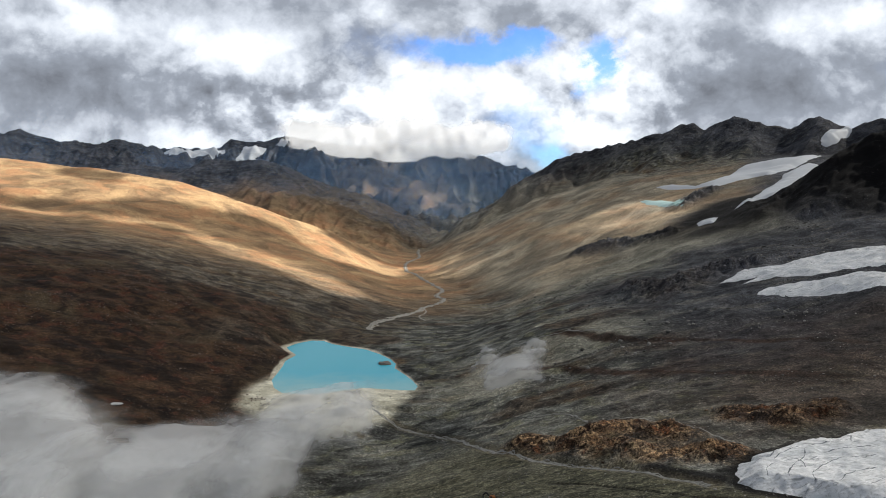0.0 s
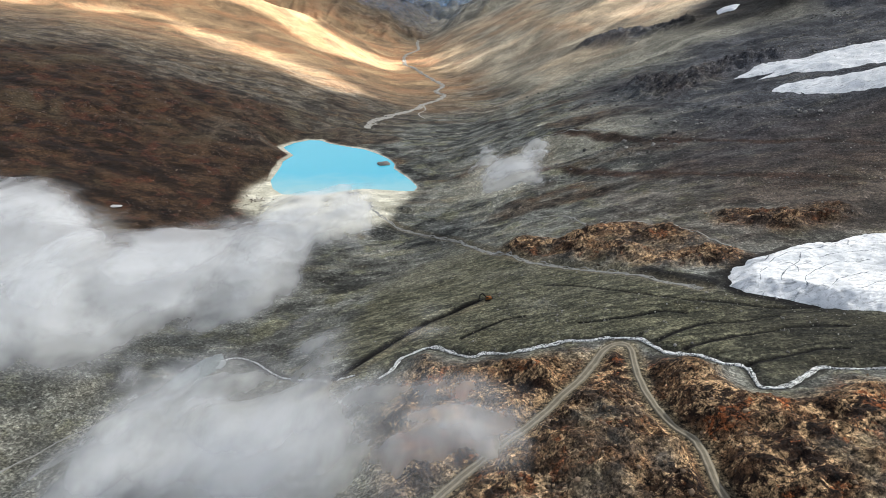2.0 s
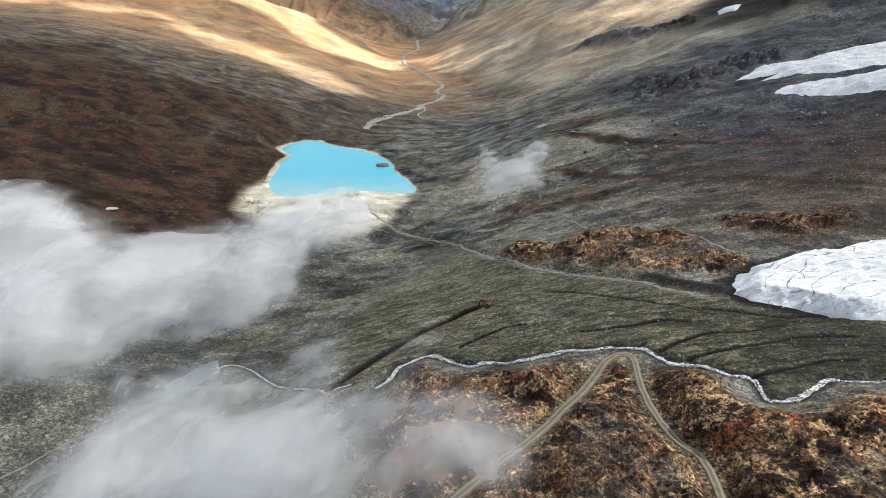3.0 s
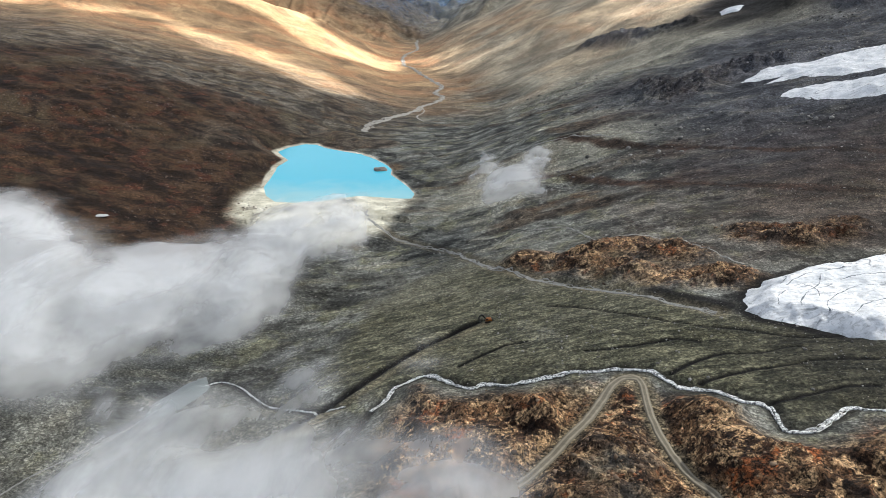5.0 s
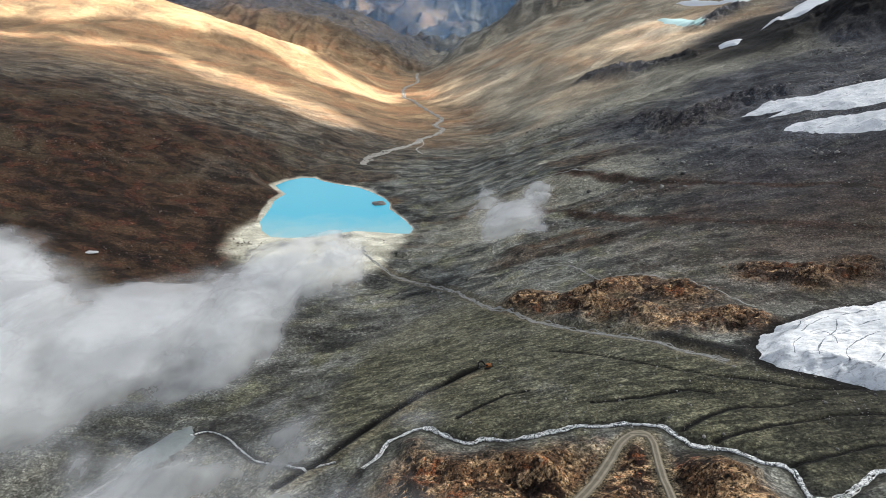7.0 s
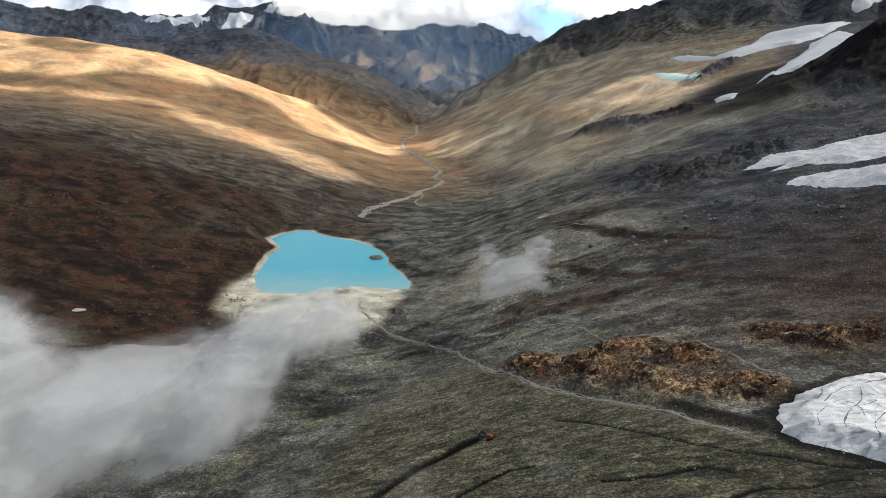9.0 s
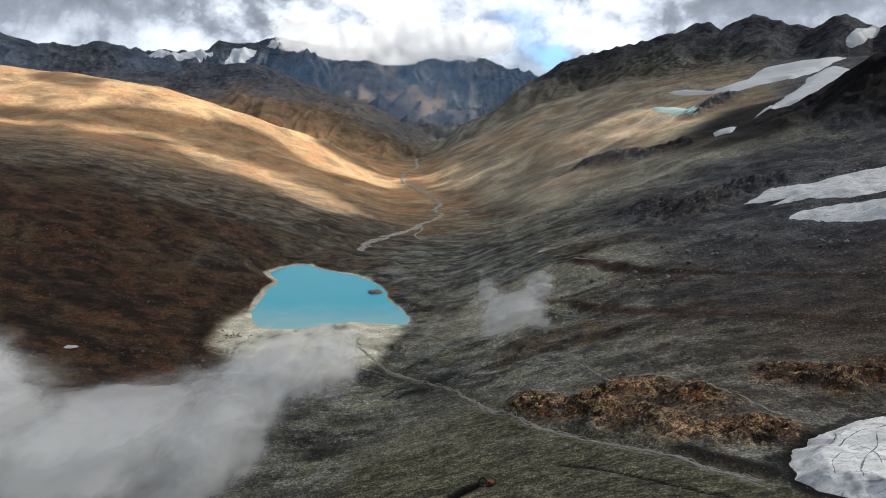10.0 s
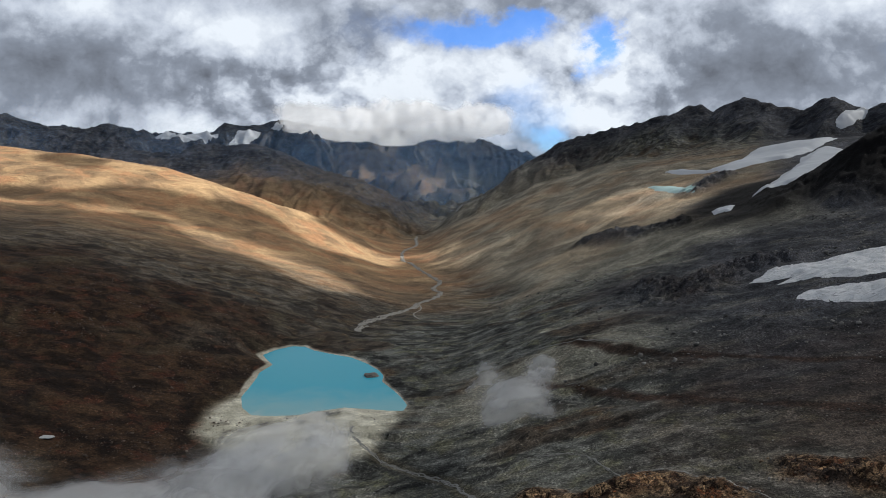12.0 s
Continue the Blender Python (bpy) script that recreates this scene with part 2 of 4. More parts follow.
def water_material():
    """Milky turquoise water, paler where it shoals towards the delta."""
    m, n = material("lake_water")
    p = n.add("ShaderNodeTexCoord").outputs["Object"]
    y = n.math("ADD", n.add("ShaderNodeSeparateXYZ", i0=p).outputs[1], n.math("MULTIPLY", n.noise(p, 0.03, 4, 0.5, 0.5), 60.0))
    c = n.mix(n.ramp(y, 655.0, 745.0), rgb(0.27, 0.5, 0.52), rgb(0.06, 0.42, 0.55))
    c = n.mix(n.ramp(y, 640.0, 675.0), rgb(0.6, 0.62, 0.55), c)
    finish(n, c, 0.25, n.add("ShaderNodeBump", Strength=0.15, Distance=0.05, Height=n.noise(p, 0.6, 3, 0.5)), 0.3)
    return m


WATER = water_material()
TARN_WATER = plain_material("tarn_water", (0.28, 0.42, 0.40), (0.34, 0.48, 0.46), 0.02, 0.3, 0.02)
SILT_WATER = plain_material("silty_water", (0.13, 0.15, 0.15), (0.2, 0.22, 0.215), 0.1, 0.3, 0.05)


def foam_material():
    m, n = material("white_water")
    p = n.add("ShaderNodeTexCoord").outputs["Object"]
    f = n.noise(p, 1.1, 7, 0.75, 0.8)
    finish(n, n.mix(n.ramp(f, 0.44, 0.54), rgb(0.05, 0.055, 0.055), n.mix(n.noise(p, 3.0, 3), rgb(0.55, 0.56, 0.55), rgb(0.85, 0.85, 0.83))), 0.5, n.add("ShaderNodeBump", Strength=0.6, Distance=0.3, Height=f))
    return m


FOAM = foam_material()
BROOK = plain_material("stony_brook", (0.09, 0.09, 0.083), (0.36, 0.35, 0.32), 0.9, 0.5, 0.4)
RIVER = plain_material("pale_river_gravel", (0.14, 0.132, 0.115), (0.5, 0.475, 0.42), 0.2, 0.6, 0.4)
SNOW = plain_material("snow", (0.5, 0.53, 0.57), (0.7, 0.71, 0.72), 0.02, 0.6, 1.0)
STONE = plain_material("grey_stone", (0.05, 0.048, 0.045), (0.26, 0.24, 0.21), 0.25, 0.9, 0.3)


def track_material():
    """Packed pale gravel; ru runs across the track from 0 to 1."""
    m, n = material("gravel_track")
    p = n.add("ShaderNodeTexCoord").outputs["Object"]
    a = n.attr("across")
    f = n.noise(p, 0.8, 6, 0.65)
    ruts = n.math("MAXIMUM", n.ramp(n.math("ABSOLUTE", n.math("SUBTRACT", a, 0.28)), 0.04, 0.13, 1.0, 0.0), n.ramp(n.math("ABSOLUTE", n.math("SUBTRACT", a, 0.72)), 0.04, 0.13, 1.0, 0.0))
    c = n.mix(f, rgb(0.1, 0.088, 0.064), rgb(0.19, 0.165, 0.12))
    c = n.mix(n.math("MULTIPLY", ruts, 0.75), c, n.mix(f, rgb(0.22, 0.19, 0.14), rgb(0.35, 0.305, 0.225)))
    finish(n, c, 0.95, n.add("ShaderNodeBump", Strength=0.7, Distance=0.25, Height=f))
    return m


TRACK = track_material()


def ice_material():
    m, n = material("glacier_ice")
    p = n.add("ShaderNodeTexCoord").outputs["Object"]
    long = n.add("ShaderNodeMapping", {}, Vector=p, Scale=(0.35, 1.4, 1.0), Rotation=(0, 0, 0.5)).outputs[0]
    dirt, streak = n.noise(p, 0.06, 7, 0.65, 0.4), n.noise(long, 0.2, 9, 0.72, 1.2)
    c = n.mix(n.ramp(dirt, 0.35, 0.65), rgb(0.55, 0.57, 0.59), rgb(0.84, 0.84, 0.84))
    c = n.mix(n.ramp(streak, 0.52, 0.68, 0.0, 0.8), c, rgb(0.2, 0.21, 0.21))
    grit = n.noise(p, 0.7, 6, 0.7, 0.3)
    c = n.mix(n.ramp(grit, 0.5, 0.68, 0.0, 0.6), c, rgb(0.3, 0.3, 0.29))
    crack = n.add("ShaderNodeTexVoronoi", {"feature": "DISTANCE_TO_EDGE"}, Vector=n.mix(0.12, long, n.add("ShaderNodeTexNoise", Vector=p, Scale=0.08).outputs[1]), Scale=0.11).outputs[0]
    c = n.mix(n.math("MULTIPLY", n.ramp(crack, 0.0, 0.03, 0.8, 0.0), n.ramp(dirt, 0.5, 0.58)), c, rgb(0.1, 0.12, 0.14))
    finish(n, c, 0.45, n.add("ShaderNodeBump", Strength=0.9, Distance=1.6, Height=streak), 0.3)
    return m


ICE = ice_material()


def vapour_material(name, scale, seed, lo, hi, most, white_of=(0.86, 0.865, 0.87)):
    """Droplets in the colour white_of: light scatters both ways, and the thin parts let the view through."""
    m, n = material(name)
    p = n.add("ShaderNodeMapping", {}, Vector=n.add("ShaderNodeTexCoord").outputs["Object"], Location=(seed * 37.0, seed * 11.0, 0), Scale=(1.0, 0.5, 1.0)).outputs[0]
    wisp = n.noise(p, scale, 7, 0.54, 0.35)
    d = n.attr("thick")
    a = n.math("MULTIPLY", n.ramp(n.math("ADD", n.math("MULTIPLY", d, 1.5), n.math("MULTIPLY_ADD", wisp, 2.6, -1.4)), lo, hi), most)
    a = n.math("MULTIPLY", a, n.ramp(d, 0.0, 0.45))
    white = n.add("ShaderNodeMixShader", i0=0.5, i1=n.add("ShaderNodeBsdfDiffuse", Color=rgb(*white_of)), i2=n.add("ShaderNodeBsdfTranslucent", Color=rgb(*white_of)))
    n.add("ShaderNodeOutputMaterial", Surface=n.add("ShaderNodeMixShader", i0=a, i1=n.add("ShaderNodeBsdfTransparent"), i2=white))
    return m


# ---- terrain begin ----


def lattice(ix, iy, seed):
    h = (ix.astype(np.int64) * 374761393 + iy.astype(np.int64) * 668265263 + seed * 1442695041) & 0xFFFFFFFF
    h = ((h ^ (h >> 13)) * 1274126177) & 0xFFFFFFFF
    return ((h ^ (h >> 16)) & 0xFFFF) / 65535.0


def vnoise(x, y, seed):
    ix, iy = np.floor(x), np.floor(y)
    fx, fy = x - ix, y - iy
    fx, fy = fx * fx * fx * (fx * (fx * 6 - 15) + 10), fy * fy * fy * (fy * (fy * 6 - 15) + 10)
    a, b, c, d = lattice(ix, iy, seed), lattice(ix + 1, iy, seed), lattice(ix, iy + 1, seed), lattice(ix + 1, iy + 1, seed)
    return (a + (b - a) * fx) * (1 - fy) + (c + (d - c) * fx) * fy


def fbm(x, y, size, octaves, seed, gain=0.5, ridged=False):
    """About -1 to 1; ridged: sharp crests."""
    total, amp, norm = 0.0, 1.0, 0.0
    for k in range(octaves):
        s = 2.03 ** k / size
        c, sn = math.cos(k * 0.7), math.sin(k * 0.7)
        v = vnoise((x * c - y * sn) * s + 17.3 * k, (x * sn + y * c) * s + 9.1 * k, seed + k) * 2 - 1
        total = total + amp * ((1 - 2 * np.abs(v)) if ridged else v)
        norm, amp = norm + amp, amp * gain
    return total / norm


def step(v, lo, hi):
    f = np.clip((v - lo) / (hi - lo), 0, 1)
    return f * f * (3 - 2 * f)


def bank(dx, w, s, h):
    """The rise of a valley side: flat to w, then a slope s that levels off towards h."""
    r = s * 0.5 * ((dx - w) + np.sqrt((dx - w) ** 2 + 30.0 ** 2))
    return h * np.tanh(r / h)


def crest(x, y, points, slope, size, seed, rough=0.42, teeth=14):
    """A mountain ridge along a line of crest points, with ribs and gullies that run down its sides."""
    best, run = np.full(np.shape(x), -1e4), 0.0
    bend = 0.35 * size * fbm(x, y, size * 1.5, 3, seed + 70)
    jag = teeth * fbm(x, y, size * 0.4, 5, seed + 50, 0.55, True)
    for (x0, y0, z0), (x1, y1, z1) in zip(points, points[1:]):
        dx, dy = x1 - x0, y1 - y0
        length = math.hypot(dx, dy)
        t = np.clip(((x - x0) * dx + (y - y0) * dy) / (length * length), 0, 1)
        d = np.hypot(x - x0 - t * dx, y - y0 - t * dy)
        along = ((x - x0) * dx + (y - y0) * dy) / length + run + bend
        ribs = fbm(along, d * 0.3, size, 5, seed, 0.52, True)
        best = np.maximum(best, z0 + t * (z1 - z0) - slope * d * (1 - 0.25 * d / (d + 500)) + rough * np.minimum(d, 260) * (ribs - 0.15))
        run += length
    return best + jag


def smax(a, b, k=12.0):
    return k * np.logaddexp(a / k, b / k)


# the valley along y: the bed's x and z, and on each side the flat's width, the slope and the height of its bank
ST = (-600, 0, 200, 260, 330, 450, 620, 800, 1000, 1250, 1600, 2000, 2280, 2650, 3300, 5000)
BED_X = (-260, -170, -135, -132, -130, -120, -105, -80, -20, 70, 30, -55, -85, -100, -110, -300)
BED_Z = (-66, -70, -72, -74, -77, -86, -92, -94, -105, -126, -152, -165, -172, -184, -205, -300)
R_W = (0, 0, 0, 0, 0, 115, 102, 85, 70, 40, 40, 30, 30, 30, 30, 30)
R_S = (0.3, 0.36, 0.36, 0.32, 0.32, 0.27, 0.36, 0.33, 0.32, 0.42, 0.44, 0.46, 0.45, 0.5, 0.55, 0.3)
R_H = (90, 100, 98, 60, 46, 108, 150, 170, 210, 300, 390, 420, 430, 500, 300, 200)
L_W = (30, 30, 30, 30, 30, 40, 85, 75, 90, 120, 140, 110, 90, 60, 40, 30)
L_S = (0.2, 0.2, 0.22, 0.22, 0.22, 0.25, 0.3, 0.33, 0.32, 0.28, 0.27, 0.42, 0.54, 0.2, 0.3, 0.3)
L_H = (90, 90, 90, 90, 95, 110, 180, 200, 200, 230, 300, 370, 420, 150, 180, 200)
RIGHT_RIDGE = ((1708, 2152, 383), (1583, 2323, 347), (1539, 2372, 329), (1509, 2404, 312), (1468, 2443, 342), (1435, 2472, 370), (1391, 2514, 349), (1363, 2540, 327), (1308, 2585, 338), (1259, 2623, 361), (1199, 2668, 384), (1147, 2707, 360), (1108, 2736, 332), (1064, 2765, 363), (1016, 2798, 364), (987, 2817, 339), (917, 2862, 321), (844, 2907, 309), (768, 2952, 282), (631, 3030, 260), (535, 3081, 215), (462, 3120, 147), (307, 3196, 48), (57, 3309, -87), (-40, 3350, -166))
BLACK_SPUR = ((1500, 1080, 430), (1000, 1190, 292), (789, 1238, 205), (764, 1288, 138), (700, 1318, 66), (630, 1345, 10))
MID_RIDGE = ((-2300, 3560, 262), (-2050, 3540, 225), (-1766, 3500, 205), (-1560, 3490, 222), (-1359, 3480, 200), (-1219, 3450, 252), (-1130, 3430, 237), (-1008, 3420, 236), (-928, 3400, 240), (-792, 3380, 200), (-687, 3360, 140), (-523, 3330, 70), (-375, 3300, -25), (-257, 3250, -92), (-126, 3150, -160))
LEFT_RIDGE = ((-2997, 3700, 416), (-2652, 3750, 399), (-2440, 3800, 425), (-2278, 3850, 363), (-2156, 3900, 365), (-2056, 3900, 341), (-1923, 3920, 376), (-1857, 3940, 333), (-1714, 3960, 293), (-1621, 3980, 266), (-1493, 4000, 214))
FAR_RIDGE = ((-3232, 4250, 346), (-2158, 4300, 326), (-1920, 4350, 320), (-1768, 4350, 353), (-1637, 4400, 336), (-1482, 4450, 361), (-1439, 4500, 406), (-1328, 4520, 407), (-1219, 4550, 400), (-1108, 4580, 429), (-934, 4600, 418), (-724, 4650, 369), (-325, 4700, 386), (-143, 4700, 365), (203, 4700, 328), (489, 4700, 246), (735, 4700, 148), (1149, 4700, -49))
FAR_SPUR = ((-876, 4600, 375), (-695, 4450, 255), (-296, 4250, 164), (-125, 4050, 14), (32, 3800, -152))


DENSE = np.arange(-700, 5200, 20.0)


def base(x, y):
    at = lambda table: np.interp(y, DENSE, np.convolve(np.pad(np.interp(DENSE, ST, table), 6, "edge"), np.ones(13) / 13, "valid"))
    dx = x - at(BED_X)
    right, left = bank(dx, at(R_W), at(R_S), at(R_H)), bank(-dx, at(L_W), at(L_S), at(L_H))
    return at(BED_Z) + right + left


LAKE_Z = -86.9
LAKE = ((-201, 816), (-191, 838), (-174, 853), (-157, 851), (-142, 834), (-119, 819), (-94, 805), (-73, 781), (-58, 757), (-51, 739), (-51, 721), (-39, 698), (-29, 676), (-22, 655), (-25, 640), (-41, 641),
        (-60, 645), (-80, 649), (-98, 642), (-118, 632), (-142, 630), (-161, 633), (-175, 652), (-184, 679), (-184, 704), (-185, 734), (-187, 752), (-180, 779), (-190, 795))
DELTA = ((-184, 690), (-196, 640), (-190, 588), (-171, 570), (-130, 536), (-95, 520), (-76, 535), (-52, 551), (-36, 600), (-23, 640), (-60, 660), (-130, 655))
WHITE_STREAM = ((-36, 228), (-30, 242), (-26, 255), (-20, 262), (-18, 271), (-14, 273), (-3, 277), (5, 270), (11, 262), (17, 258), (22, 259), (30, 255), (38, 254), (45, 255), (52, 255), (58, 257), (65, 254), (73, 254),
                (80, 251), (86, 247), (90, 240), (93, 234), (97, 232), (101, 231), (107, 227), (111, 222), (116, 219), (118, 214), (116, 207), (116, 202), (120, 200), (126, 201), (131, 204), (136, 207), (142, 211), (151, 208), (175, 206), (230, 215))
LEFT_STREAM = ((-121, 316), (-113, 319), (-101, 311), (-90, 297), (-78, 282), (-67, 274), (-54, 266), (-46, 264), (-38, 264))
LOW_STREAM = ((-186, 218), (-176, 234), (-171, 243), (-165, 251), (-158, 258), (-148, 271), (-141, 283))
BROOK_LINE = ((-66, 600), (-63, 582), (-40, 547), (-20, 527), (12, 490), (31, 436), (42, 410), (63, 376), (81, 353), (98, 335), (113, 314), (122, 302), (130, 292))
RIVER_LINE = ((-113, 969), (-100, 1039), (-79, 1106), (-45, 1185), (-34, 1260), (-5, 1340), (6, 1419), (-12, 1500), (4, 1600), (-20, 1720), (-48, 1830), (-80, 1977), (-112, 2070), (-125, 2303), (-107, 2417), (-88, 2520), (-92, 2650), (-100, 2780), (-96, 2880))
DITCH = ((-60, 255), (-42, 271), (-31, 283), (-18, 297), (-5, 312), (4, 317), (15, 325), (23, 330))
CRACKS = (((60, 333), (72, 324), (86, 310), (100, 294), (108, 286), (119, 278), (134, 271), (148, 263), (175, 258)),
          ((67, 272), (76, 270), (86, 269), (96, 270), (105, 271), (113, 266)),
          ((93, 242), (105, 250), (114, 253), (120, 254), (131, 252), (144, 255), (150, 254)),
          ((101, 234), (112, 238), (123, 240), (133, 241), (146, 242), (156, 241), (169, 240)),
          ((118, 217), (127, 218), (136, 221), (146, 223), (158, 222)),
          ((12, 279), (22, 286), (34, 293), (44, 293)))
OUTCROPS = (((56, 414), (78, 392), (98, 370), (116, 350), (134, 338), (154, 328)), ((92, 398), (118, 402), (142, 372)), ((189, 393), (209, 375), (240, 385)), ((258, 850), (285, 785)), ((300, 800), (350, 850), (391, 835)), ((330, 1480), (400, 1360), (470, 1330)), ((600, 1600), (700, 1680)))


def line_dist(x, y, points, reach=60.0):
    """The distance to an open line; reach where it is farther off."""
    pts = np.array(points, float)
    out = np.full(np.shape(x), reach)
    near = (x > pts[:, 0].min() - reach) & (x < pts[:, 0].max() + reach) & (y > pts[:, 1].min() - reach) & (y < pts[:, 1].max() + reach)
    if not near.any():
        return out
    px, py, best = x[near], y[near], out[near]
    for (x0, y0), (x1, y1) in zip(pts, pts[1:]):
        dx, dy = x1 - x0, y1 - y0
        t = np.clip(((px - x0) * dx + (py - y0) * dy) / (dx * dx + dy * dy + 1e-9), 0, 1)
        best = np.minimum(best, np.hypot(px - x0 - t * dx, py - y0 - t * dy))
    out[near] = best
    return out


def area_dist(x, y, points, reach=120.0):
    """The distance to the rim of an area, negative inside."""
    pts = list(points) + [points[0]]
    d = line_dist(x, y, pts, reach)
    inside = np.zeros(np.shape(x), bool)
    for (x0, y0), (x1, y1) in zip(pts, pts[1:]):
        if y0 != y1:
            inside ^= ((y0 > y) != (y1 > y)) & (x < (x1 - x0) * (y - y0) / (y1 - y0) + x0)
    return np.where(inside, -d, d)


ROAD_RIGHT = ((74, 243), (79, 241), (80, 236), (79, 229), (77, 217), (76.3, 204), (77, 192), (79, 181), (82, 175), (82.5, 167), (81.5, 158), (81, 149), (84, 130))
ROAD_LEFT = ((80, 240), (76, 243), (70, 239), (62, 227), (54, 216), (48, 209), (34, 193), (25, 186), (8, 172), (-6, 158))
KNOLL = WHITE_STREAM[2:-2] + ((170, 195), (190, 120), (150, 40), (40, 20), (-20, 120), (-36, 215))


def knoll(x, y):
    return step(-area_dist(x, y, KNOLL), 3.5, 24.0)


def outcrop(x, y):
    out = np.zeros(np.shape(x))
    for line in OUTCROPS:
        out = np.maximum(out, 1 - step(line_dist(x, y, line), 3.0, 24.0 if line[0][1] < 700 else 55.0))
    return out


def height(x, y):
    z = base(x, y)
    far = step(y, 900, 1800)
    side = step(np.abs(x - np.interp(y, ST, BED_X)), 60, 260)
    wide = step(y, 380, 700)
    z = z + (1.2 + 2.0 * side + 3.5 * wide * side) * fbm(x, y, 150.0, 6, 3, 0.5) + 14.0 * far * side * fbm(x, y, 210.0, 4, 3, 0.4) + (0.5 + 0.7 * side + 1.2 * wide * side) * (1 - 0.75 * far) * fbm(x * 0.6, y, 24.0, 4, 8, 0.55)
    z = z + wide * (1 - far) * step(x, -20, 120) * (6.5 * fbm(x * 0.6, y, 70.0, 4, 21, 0.45, True) + 1.6 * fbm(x * 0.8, y, 16.0, 4, 22, 0.5))
    z = z + 0.35 * fbm(x, y, 5.0, 3, 23, 0.6) * (1 - step(y, 400, 700))
    for line, slope, size, seed in ((RIGHT_RIDGE, 0.78, 260.0, 12), (MID_RIDGE, 0.5, 300.0, 13), (LEFT_RIDGE, 0.62, 240.0, 14), (FAR_RIDGE, 0.62, 300.0, 15), (FAR_SPUR, 0.5, 280.0, 16)):
        z = smax(z, crest(x, y, line, slope, size, seed, {12: 0.3, 13: 0.24, 14: 0.5}.get(seed, 0.62), {12: 11, 13: 14}.get(seed, 24)) - 3, 8.0)
    z = smax(z, crest(x, y, BLACK_SPUR, 0.85, 110.0, 11, 0.16, 8) - 6)
    k, o = knoll(x, y), outcrop(x, y)
    near_road = 1 - step(np.minimum(line_dist(x, y, ROAD_RIGHT), line_dist(x, y, ROAD_LEFT)), 2.5, 11.0)
    z = z + k * (1 - 0.85 * near_road) * (3.0 + 6.0 * fbm(x * 1.2 + y * 0.5, y * 0.8, 46.0, 3, 41, 0.5, True) + 3.6 * fbm(x * 0.8 + y * 0.5, y * 0.9 - x * 0.3, 15.0, 5, 42, 0.6, True))
    z = z + o * (1 + 1.2 * step(y, 600, 700)) * (2.5 + 5.0 * fbm(x * 0.8, y, 26.0, 3, 44, 0.5, True) + 3.6 * fbm(x * 0.8 + 0.3 * y, y, 10.0, 5, 45, 0.6, True))
    for line, deep, wide_m in ((WHITE_STREAM, 1.6, 5.0), (LEFT_STREAM, 1.2, 4.0), (BROOK_LINE, 1.5, 7.0), (DITCH, 2.4, 3.4)):
        z = z - deep * (1 - step(line_dist(x, y, line), 0.3, wide_m))
    for line in CRACKS:
        z = z - 0.7 * (1 - step(line_dist(x, y, line), 0.2, 1.6))
    d, s = area_dist(x, y, LAKE), area_dist(x, y, DELTA)
    flat = LAKE_Z + 0.5 + 0.025 * np.maximum(d, 0) + 0.5 * fbm(x, y, 20.0, 3, 51)
    z = z + (flat - z) * (1 - step(s, -6, 22))
    rim = LAKE_Z + 0.35 + np.maximum(d, 0) * 0.07
    z = np.where(d < 60, np.maximum(z, rim) + (rim - np.maximum(z, rim)) * (1 - step(d, 0, 30)), z)
    return np.where(d < 0, LAKE_Z + 0.35 + np.maximum(d * 0.25, -4.0), z)


def height_at(x, y):
    return float(height(np.array([float(x)]), np.array([float(y)]))[0])


# ---- terrain end ----


def sheet(name, xs, ys, zs, mat, attrs=(), loop=False, trim=None):
    """A grid of rows by columns as one mesh, without the cells where trim is nothing."""
    rows, cols = xs.shape
    me = bpy.data.meshes.new(name)
    co = np.stack([xs, ys, zs], -1).reshape(-1, 3).astype(np.float32)
    i = np.arange(rows * cols).reshape(rows, cols)
    if loop:
        i = np.concatenate([i, i[:, :1]], 1)
    quads = np.stack([i[:-1, :-1], i[:-1, 1:], i[1:, 1:], i[1:, :-1]], -1).reshape(-1, 4)
    if trim is not None:
        quads = quads[trim.ravel()[quads].max(1) > 0.01]
    me.vertices.add(len(co)), me.vertices.foreach_set("co", co.ravel())
    me.loops.add(quads.size), me.loops.foreach_set("vertex_index", quads.ravel().astype(np.int32))
    me.polygons.add(len(quads)), me.polygons.foreach_set("loop_start", np.arange(0, quads.size, 4, dtype=np.int32))
    me.update(calc_edges=True)
    me.polygons.foreach_set("use_smooth", np.ones(len(quads), dtype=bool))
    for key, v in attrs:
        me.attributes.new(key, "FLOAT", "POINT").data.foreach_set("value", np.clip(v, 0, 1).ravel().astype(np.float32))
    me.materials.append(mat)
    me.validate()
    return new(name, me)


# ---- ground ----
angles = np.concatenate([np.linspace(-46, 46, 900), np.linspace(47.5, 312.5, 90)]) * math.pi / 180
radii = np.concatenate([np.linspace(0.05, 90, 24), np.geomspace(95, 4960, 880)])
A, R = np.meshgrid(angles, radii)
GX, GY = 5 + R * np.sin(A), 30 + R * np.cos(A)
GZ = height(GX, GY)
ICE_NEAR = ((142, 289), (145, 293), (147, 300), (154, 310), (160, 312), (166, 321), (176, 326), (188, 332), (199, 332), (230, 338), (300, 345), (340, 330), (330, 270), (260, 240), (215, 240), (177, 253), (171, 258), (165, 263), (160, 268), (156, 272), (151, 276), (145, 281))
bed_dx = GX - np.interp(GY, ST, BED_X)
blot = fbm(GX, GY, 130.0, 5, 31)
blot_s = fbm(GX * 0.5, GY, 40.0, 4, 33)
